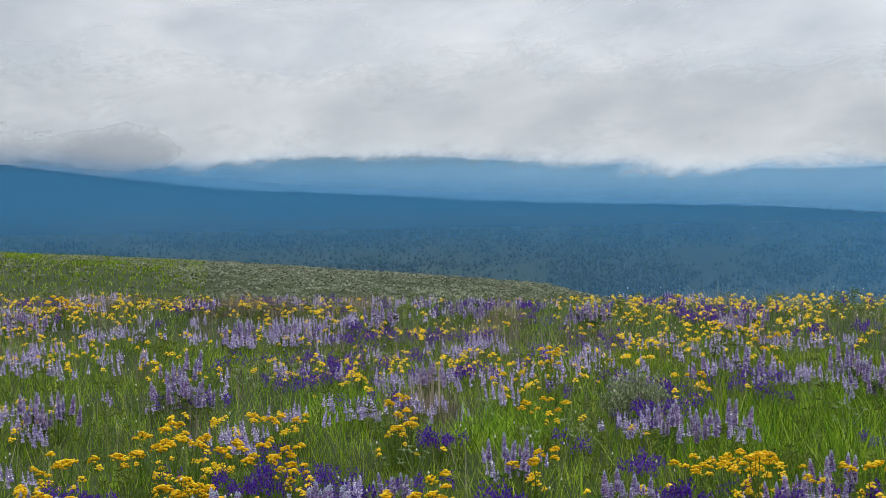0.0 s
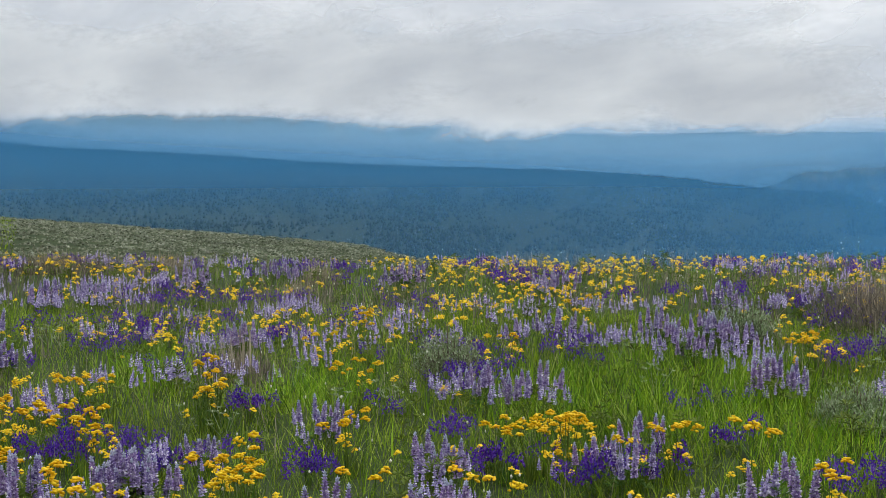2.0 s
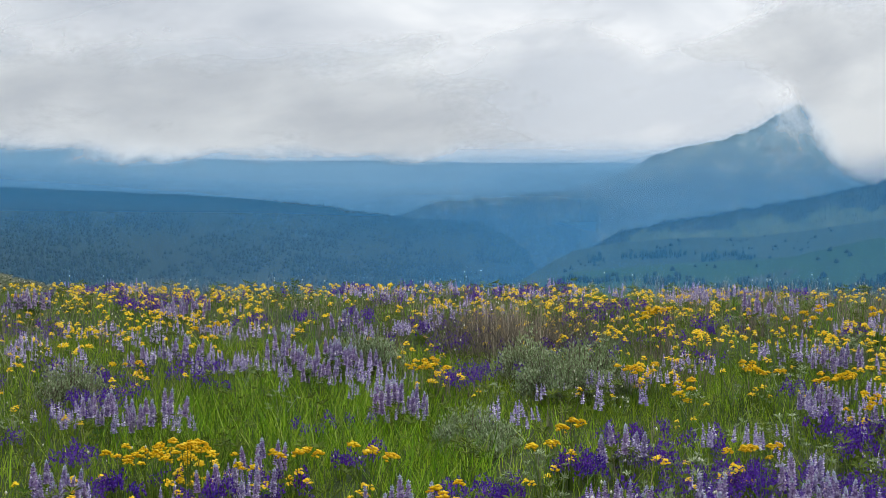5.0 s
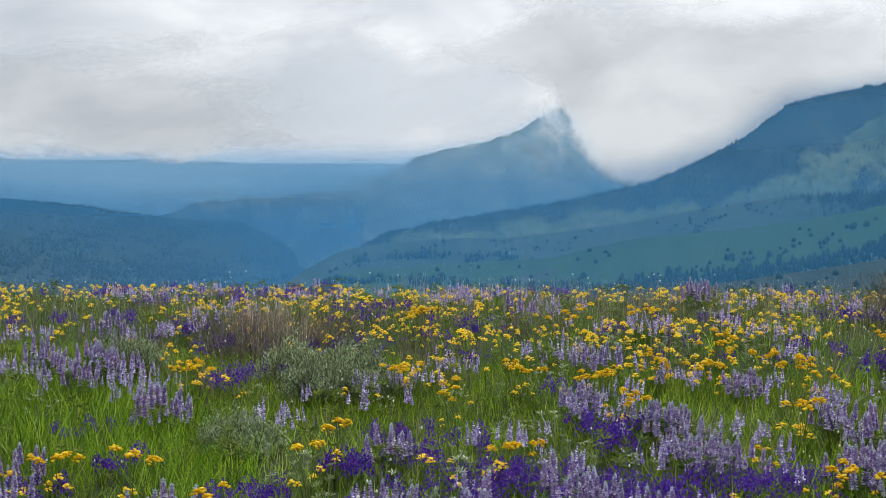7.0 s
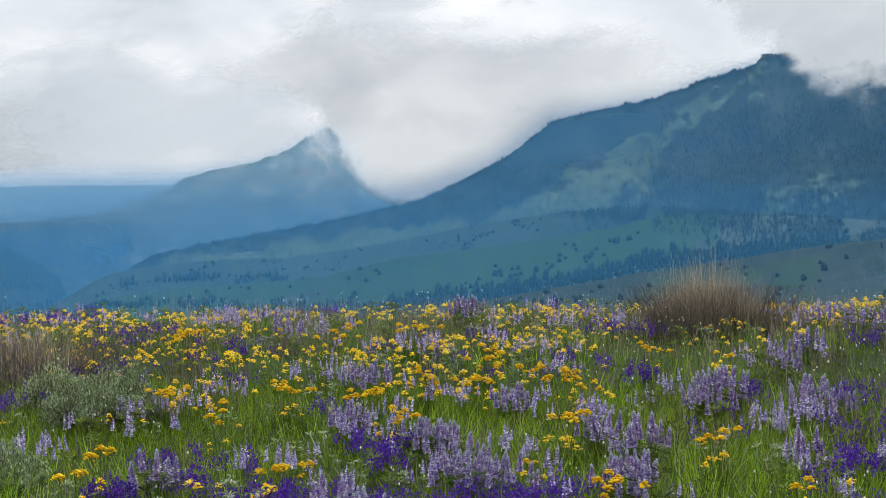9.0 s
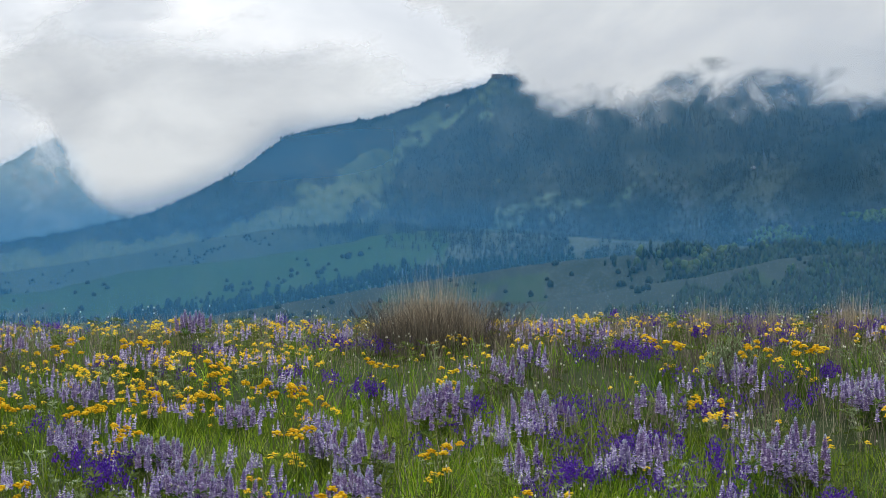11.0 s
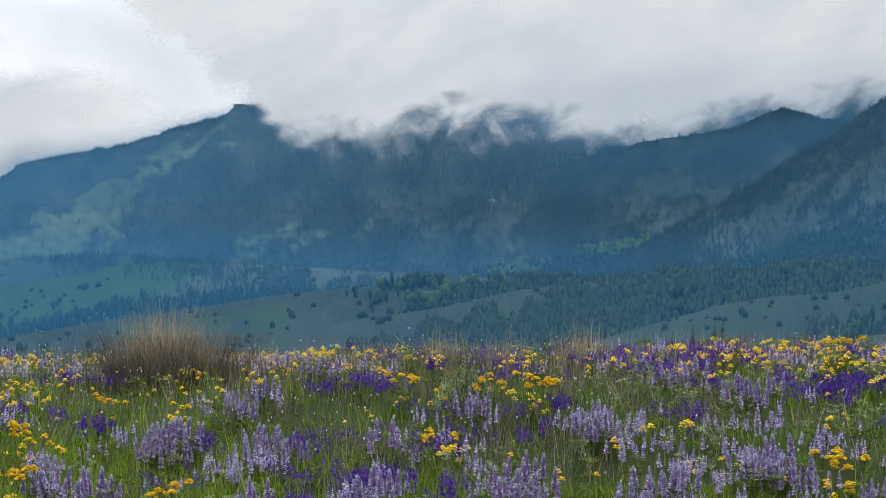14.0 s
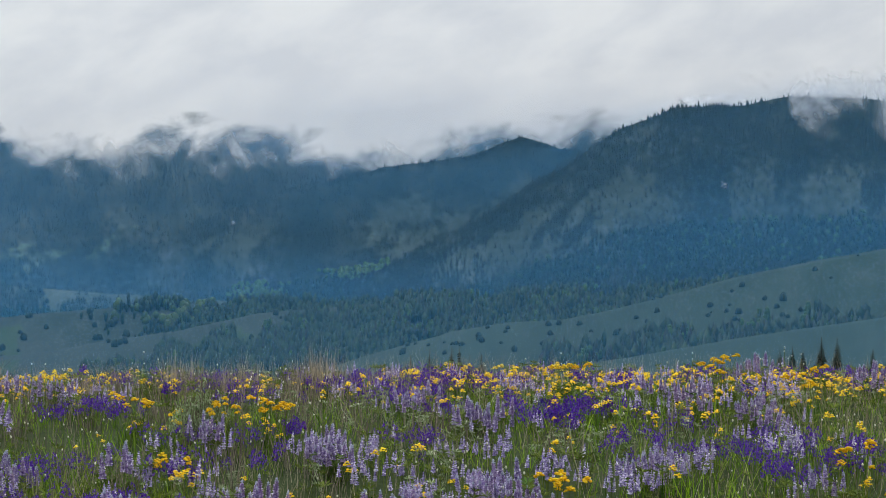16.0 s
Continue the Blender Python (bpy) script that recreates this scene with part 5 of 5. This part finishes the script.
bud_heights = (.20, .25, .30)
bud_at = field(2600, 5, 0, 34, patches(1.2, .4, .6, 24))
strew("cream_buds", [raised((OCTA[0] * (.006, .006, .009), OCTA[1]), h) for h in bud_heights], bud_at, 1.0, CREAM, "small cream flower buds on thin stems", "wildflower", 0, 34)
strew("bud_stems", [stalk(h, .0016, .001) for h in bud_heights], bud_at, 1.0, FORB, "thin green bud stems in the meadow", "stem", 0, 34)

# ---- grass ----
blades = [blade(1, .014, b) for b in (.15, .35, .6, .85)]
near_at = field(150000, 4.6, -5, 41, lambda x, y, r: np.maximum(.30 + .5 * smooth(.3, .6, fbm(x * .7, y * .7, 3, 25)), gap(x, y, r)))
strew("meadow_grass", blades, near_at, .125, GRASS, "lush green meadow grass", "grass", .25, 41)
lush_at = field(80000, 4.6, -2, 47, lambda x, y, r: np.maximum(gap(x, y, r) * .9, np.where(azimuth(x, y) < -38, .2, .09) * smooth(.42, .58, fbm(x * .9, y * .9, 3, 29))))
strew("lush_grass", [blade(1, .015, b) for b in (.2, .4, .7)], lush_at, .21, GRASS, "tall vivid green grass in the flowerless gaps", "grass", .3, 47)
far_at = field(50000, 10.0, 3, 42, lambda x, y, r: .3 + .7 * smooth(.3, .6, fbm(x * .5, y * .5, 3, 26)))
strew("brow_grass", blades, far_at, .13, GRASS, "green grass on the meadow brow", "grass", .25, 42)
g0 = np.random.default_rng(45)
ring_az, ring_r = g0.uniform(-180, 180, 24000), 6.5 * np.sqrt(g0.uniform(.02, 1, 24000))
ring_x, ring_y = polar(ring_az, ring_r)
strew("turf_grass", blades, np.stack([ring_x, ring_y, turf(ring_x, ring_y) - .01], 1), .12, GRASS, "short green grass round the viewpoint", "grass", .3, 45)
leafy = [leaf_tuft(5, .09, .2, .045, 400 + i) for i in range(4)]
strew("forb_leaves", leafy, field(1100, 4.8, 1, 43), 1.0, FORB, "broad green flower leaves among the grass", "foliage", .1, 43)
straw = [blade(1, .004, b) for b in (.1, .25, .4)]
strew("straw", straw, field(26000, 6.5, 1, 44, patches(.45, .36, .60, 27, (.35, .8), least=.2)), .29, DRY, "thin dry grass stalks among the flowers", "grass", .16, 44)

silver = [leaf_tuft(7, .10, .17, .03, 420 + i) for i in range(4)]
strew("silver_forbs", silver, field(1500, 5, 1, 46, patches(.8, .52, .60, 28)), 1.0, SAGE, "low silvery sage leaves among the flowers", "foliage", .1, 46)
tufts = [blade_tuft(26, .13, .27, .006, 430 + i, .5, .35) for i in range(4)]
strew("brow_tufts", tufts, field(900, 9, .6, 48, patches(.55, .44, .58, 30, (.55, .85), least=.1)), 1.0, DRYDARK, "brownish dry grass tufts along the brow", "grass", .1, 48)


# ---- bunchgrass and sagebrush ----
def ragged(count, radius, height, width, seed, flare, lo):
    """several smaller tufts grown into one uneven clump"""
    g = np.random.default_rng(seed)
    out = []
    for k in range(7):
        a, r = k * 2.4 + g.uniform(-.4, .4), radius * (.05 if k == 0 else g.uniform(.3, .8))
        v, f = blade_tuft(count // 7, radius * g.uniform(.3, .6), height * (1.05 if k == 0 else g.uniform(.5, .92)), width, seed * 7 + k, flare, lo)
        out.append((v + (np.cos(a) * r, np.sin(a) * r, 0), f))
    return join(out)


def bunchgrass(x, y, radius, height, count, seed, label, dark=.5):
    root = new("bunchgrass")
    g = np.random.default_rng(seed)
    part("dead_grass", mesh_of("dead_grass", *ragged(int(count * dark), radius * 1.25, height * .56, .006, seed, .7, .3)), DRYDARK, root)
    part("dry_grass", mesh_of("dry_grass", *ragged(int(count * (1 - dark) * .7), radius * .85, height * .9, .0045, seed + 1, .3, .25)), DRY, root)
    if radius > .45:  # dead brush inside the clump
        twigs = []
        for i in range(420):
            a, r, at = g.uniform(0, 6.28), radius * 1.25 * np.sqrt(g.uniform(0, 1)), np.zeros(3)
            at[:2] = np.cos(a) * r, np.sin(a) * r
            for s in range(4):
                lean = g.normal(0, .07, 2) + .03 * at[:2] / radius
                v, f = stalk(height * .13, .004 - .0008 * s, .0034 - .0008 * s, tuple(lean))
                twigs.append((v + at, f))
                at = at + (lean[0], lean[1], height * .13)
        part("brushwood", mesh_of("brushwood", *join(twigs)), DRYDARK, root, "grey-brown dead twigs")
    root.matrix_basis = pose(x, y, float(turf(x, y)) - .02, 0, 0, g.uniform(0, 360))
    return tagged(root, label, "grass", "dry bunchgrass tufts")


def dry_stalk(x, y, height, seed):
    """a bleached dead stalk that forks and hooks over"""
    g = np.random.default_rng(seed)
    root = new("dry_stalk")
    for k in range(int(g.integers(2, 5))):
        out, at, turn = [], np.zeros(3), g.uniform(0, 6.28)
        lean = g.uniform(.1, .5)
        for s in range(5):
            step = height * .2 * np.array((np.cos(turn) * lean, np.sin(turn) * lean, max(.15, 1 - lean * .9)))
            v, f = stalk(step[2], .004 - .0006 * s, .0034 - .0006 * s, tuple(step[:2]))
            out.append((v + at, f))
            at, lean, turn = at + step, lean + g.uniform(.0, .35), turn + g.uniform(-.5, .5)
        part("twig", mesh_of("twig", *join(out)), DRY, root)
    root.matrix_basis = pose(x, y, float(turf(x, y)) - .02)
    return tagged(root, "bleached dead stalk standing above the flowers", "stalk", "dead stalks in the meadow")


def sagebrush(x, y, radius, height, count, seed, label):
    """grey-green shrub: crooked twigs, each with small leaves"""
    g = np.random.default_rng(seed)
    root = new("sagebrush")
    twigs, leaves = [], []
    mounds = [(0, 0, .62, 1.0)] + [(np.cos(k * 1.3) * g.uniform(.4, .62), np.sin(k * 1.3) * g.uniform(.4, .62), g.uniform(.3, .5), g.uniform(.55, .95)) for k in range(5)]
    for i in range(count):
        mx, my, mr, mh = mounds[int(g.integers(len(mounds)))]
        a, q = g.uniform(0, 6.28), np.sqrt(g.uniform(0, 1))
        h = height * mh * (1 - .6 * q * q) * g.uniform(.55, 1.15)
        tip = np.array(((mx + np.cos(a) * q * mr) * radius, (my + np.sin(a) * q * mr) * radius, h))
        root_at = np.array((tip[0] * .45 + mx * radius * .3, tip[1] * .45 + my * radius * .3, 0))
        v, f = stalk(h, .004, .0015, tuple((tip - root_at)[:2]))
        twigs.append((v + root_at, f))
        for k in range(20):
            t = g.uniform(.35, 1.08)
            at = root_at + (tip - root_at) * t + g.normal(0, .012, 3)
            s = g.uniform(.013, .026)
            v = np.array([[0, 0, 0], [-.2, .45, .3], [0, .3, 1], [.2, .45, .3]]) * s
            leaves.append((turned(v, g.uniform(-.7, .7), g.uniform(-.7, .7), g.uniform(0, 6.28), at=at), np.array([[0, 1, 2], [0, 2, 3]])))
    part("branchwork", mesh_of("branchwork", *join(twigs)), TWIG, root)
    part("foliage", mesh_of("foliage", *join(leaves)), SAGE, root)
    root.matrix_basis = pose(x, y, float(turf(x, y)) - .02, 0, 0, g.uniform(0, 360))
    return tagged(root, label, "shrub", "sagebrush in the meadow")


def at_bearing(az, r):
    x, y = polar(az, r)
    return float(x), float(y)


bunchgrass(*at_bearing(-43.6, 14.7), .50, .88, 10000, 500, "large tan clump of dry bunchgrass on the brow", .55)
for i, (az, r, rad, h) in enumerate(((-52.6, 13.9, .26, .55), (-54.6, 13.8, .28, .52), (-57.3, 13.6, .34, .56), (-49.6, 14.3, .24, .4),
                                     (-21.3, 13.0, .46, .66), (-20.4, 13.8, .3, .58), (.6, 11.4, .36, .5), (-1.4, 16.2, .28, .46), (-2.2, 18.2, .28, .46),
                                     (-46.4, 14.9, .34, .40), (-41.3, 15.1, .3, .38), (7, 20, .55, .42), (3, 20.6, .4, .44), (12, 20.6, .55, .4))):
    bunchgrass(*at_bearing(az, r), rad, h, int(800 * rad / .2), 510 + i, "small tuft of dry tan bunchgrass among flowers", .55)
for i, (az, r, rad, h, n) in enumerate(((-23.5, 10.9, .44, .40, 1000), (-20.0, 9.2, .30, .26, 560), (-16.3, 12.4, .34, .34, 400), (-21.7, 11.7, .34, .36, 400),
                                        (-58.8, 6.6, .2, .28, 240), (-26.6, 7.0, .2, .27, 200), (-6.5, 11.1, .27, .36, 260), (-53.5, 11.3, .25, .38, 240))):
    sagebrush(*at_bearing(az, r), rad, h, n, 540 + i, "grey-green sagebrush shrub with small silvery leaves")

for i, (az, r, h) in enumerate(((-7.3, 19.5, .62), (-7.9, 18.6, .6), (-53.8, 13.8, .62), (-36.2, 16.0, .55), (-38.4, 16.2, .5), (-13.2, 18.4, .55), (-17.0, 12.8, .62), (-17.6, 12.2, .6), (-66.5, 13.2, .55), (2.5, 14.5, .5))):
    dry_stalk(*at_bearing(az, r), h, 600 + i)

# ---- the sage bench to the north ----
def bench_sage():
    g = np.random.default_rng(61)
    tuft = []
    for i in range(6):
        a, r, z = g.uniform(0, 6.28), np.sqrt(g.uniform(0, 1)), 0
        v = OCTA[0][:5] * g.uniform(.16, .30, (5, 1)) * (1, 1, .9)
        at = (np.cos(a) * r * .48, np.sin(a) * r * .48, .05 + .42 * (1 - r * r) * g.uniform(.7, 1.2))
        tuft.append((turned(v, g.uniform(-.5, .5), g.uniform(-.5, .5), a, at=at), OCTA[1][:4]))
    t = join(tuft)
    n = 8500
    az, r = g.uniform(-12, 20, n), 27 + 73 * np.sqrt(g.uniform(0, 1, n))
    ok = g.uniform(size=n) < np.where(az > 9, .12 + .88 * smooth(55, 80, r) * smooth(.42, .55, fbm(az, r * .1, 2, 5)), 1)
    az, r = az[ok], r[ok]
    x, y = polar(az, r)
    v, f = spread(t, np.stack([x, y, turf(x, y)], 1), g.uniform(0, 6.28, len(x)), g.uniform(.13, .34, len(x)))
    tagged(part("bench_sagebrush", mesh_of("bench_sagebrush", v, f), BENCHSAGE), "grey sagebrush covering the gentle bench", "shrub", kind="stuff")
    m = 11000
    az, r = g.uniform(8, 20, m), 23 + 79 * np.sqrt(g.uniform(0, 1, m))
    x, y = polar(az, r)
    v, f = spread(join([blade(1, .11, .3), turned_blade(1.2), turned_blade(2.6)]), np.stack([x, y, turf(x, y)], 1), g.uniform(0, 6.28, m), g.uniform(.07, .14, m), .3)
    tagged(part("bench_grass", mesh_of("bench_grass", v, f), GRASS), "short green grass on the bench", "grass", kind="stuff")


def turned_blade(a):
    v, f = blade(1, .11, .4)
    return turned(v, 0, 0, a), f


bench_sage()


# ---- single conifers standing below the brow ----
def conifer(x, y, base, height, seed):
    g = np.random.default_rng(seed)
    root = new("conifer")
    part("trunk", mesh_of("trunk", *stalk(height * .97, height * .018, height * .003, sides=6)), TWIG, root)
    out = []
    tiers = 22
    for k in range(tiers):
        t = k / tiers
        z, reach = height * (.08 + .9 * t), height * .22 * (1 - t) ** .85 + .05
        for i in range(13):
            a = g.uniform(0, 6.28)
            L = reach * g.uniform(.55, 1.15)
            w = L * .3
            v = np.array([[0, 0, 0], [L * .5, -w, -L * .12], [L, 0, -L * g.uniform(.1, .4)], [L * .5, w, -L * .12], [L * .45, 0, L * .12]])
            out.append((turned(v, 0, 0, a, at=(0, 0, z)), np.array([[0, 1, 4], [1, 2, 4], [2, 3, 4], [3, 0, 4]])))
    part("crown", mesh_of("crown", *join(out)), CONIFER, root)
    root.matrix_basis = pose(x, y, base, 0, 0, g.uniform(0, 360))
    return tagged(root, "dark green young conifer below the meadow brow", "tree", "conifers below the brow")


for i, (hill, az, s, top) in enumerate(((FOOTE, -73.75, .38, -.62), (FOOTE, -74.25, .36, -.64), (FOOTE, -72.8, .38, -.95), (FOOTE, -72.4, .36, -1.05), (FOOTE, -73.15, .38, -1.05), (FOOTE, -75.4, .36, -1.0),
                                        (FOOTE, -60.0, .38, -1.40), (FOOTE, -60.65, .36, -1.18), (FOOTE, -61.4, .38, -1.08), (FOOTE, -61.65, .34, -1.12), (FOOTE, -62.4, .38, -1.32))):
    x, y, z = (float(q[0]) for q in hill.point(np.array([az]), np.array([s])))
    r = math.hypot(x, y)
    conifer(x, y, z - .2, EYE + r * math.tan(radians(top)) - z + .2, 700 + i)

# ---- pale outcrops on the mountain ----
def outcrop(hill, az, s, size, seed, label, block=False):
    g = np.random.default_rng(seed)
    bits = []
    if block:
        ring = np.array([[-1, -1], [1, -1], [1.1, 1], [-.9, 1]]) * size
        v = np.concatenate([np.c_[ring * 1.1, np.full(4, -size)], np.c_[ring, size * np.array([.7, .85, .9, .75])]])
        bits.append((v, np.array([[0, 1, 5], [0, 5, 4], [1, 2, 6], [1, 6, 5], [2, 3, 7], [2, 7, 6], [3, 0, 4], [3, 4, 7], [4, 5, 6], [4, 6, 7]])))
        size *= .6
    for i in range(9):
        v = OCTA[0] * size * g.uniform(.3, .8) * g.uniform(.6, 1.2, (6, 1)) * (1, 1, g.uniform(.8, 1.6))
        bits.append((turned(v, g.uniform(-.5, .5), g.uniform(-.5, .5), g.uniform(0, 6), at=g.normal(0, size * .45, 3)), OCTA[1]))
    x, y, z = hill.point(np.array([az]), np.array([s]))
    ob = part("rock_outcrop", mesh_of("rock_outcrop", *join(bits)), CLIFF if block else ROCK)
    ob.matrix_basis = pose(float(x[0]), float(y[0]), float(z[0]) + size * .2)
    tagged(ob, label, "rock", "outcrops on the mountain")


outcrop(SPURC, -70.5, .74, 4.5, 801, "pale pinkish rock outcrop amid dark conifers")
outcrop(SPURC, -70.9, .45, 2.5, 802, "small pale boulder on the mountain slope")
outcrop(SPURB, -53.9, .92, 4, 803, "narrow pale rock streak on dark forest slope")
outcrop(SPURC, -68.4, .58, 2.2, 804, "small reddish rock outcrop on the slope")
outcrop(BIG, -45.3, .995, 7, 805, "square cliff block on the mountain rim", True)
outcrop(BIG, -45.8, .99, 7, 806, "grey cliff band below the mountain rim", True)
outcrop(BIG, -43.6, .95, 4, 807, "small pale cliff under the rim trees")
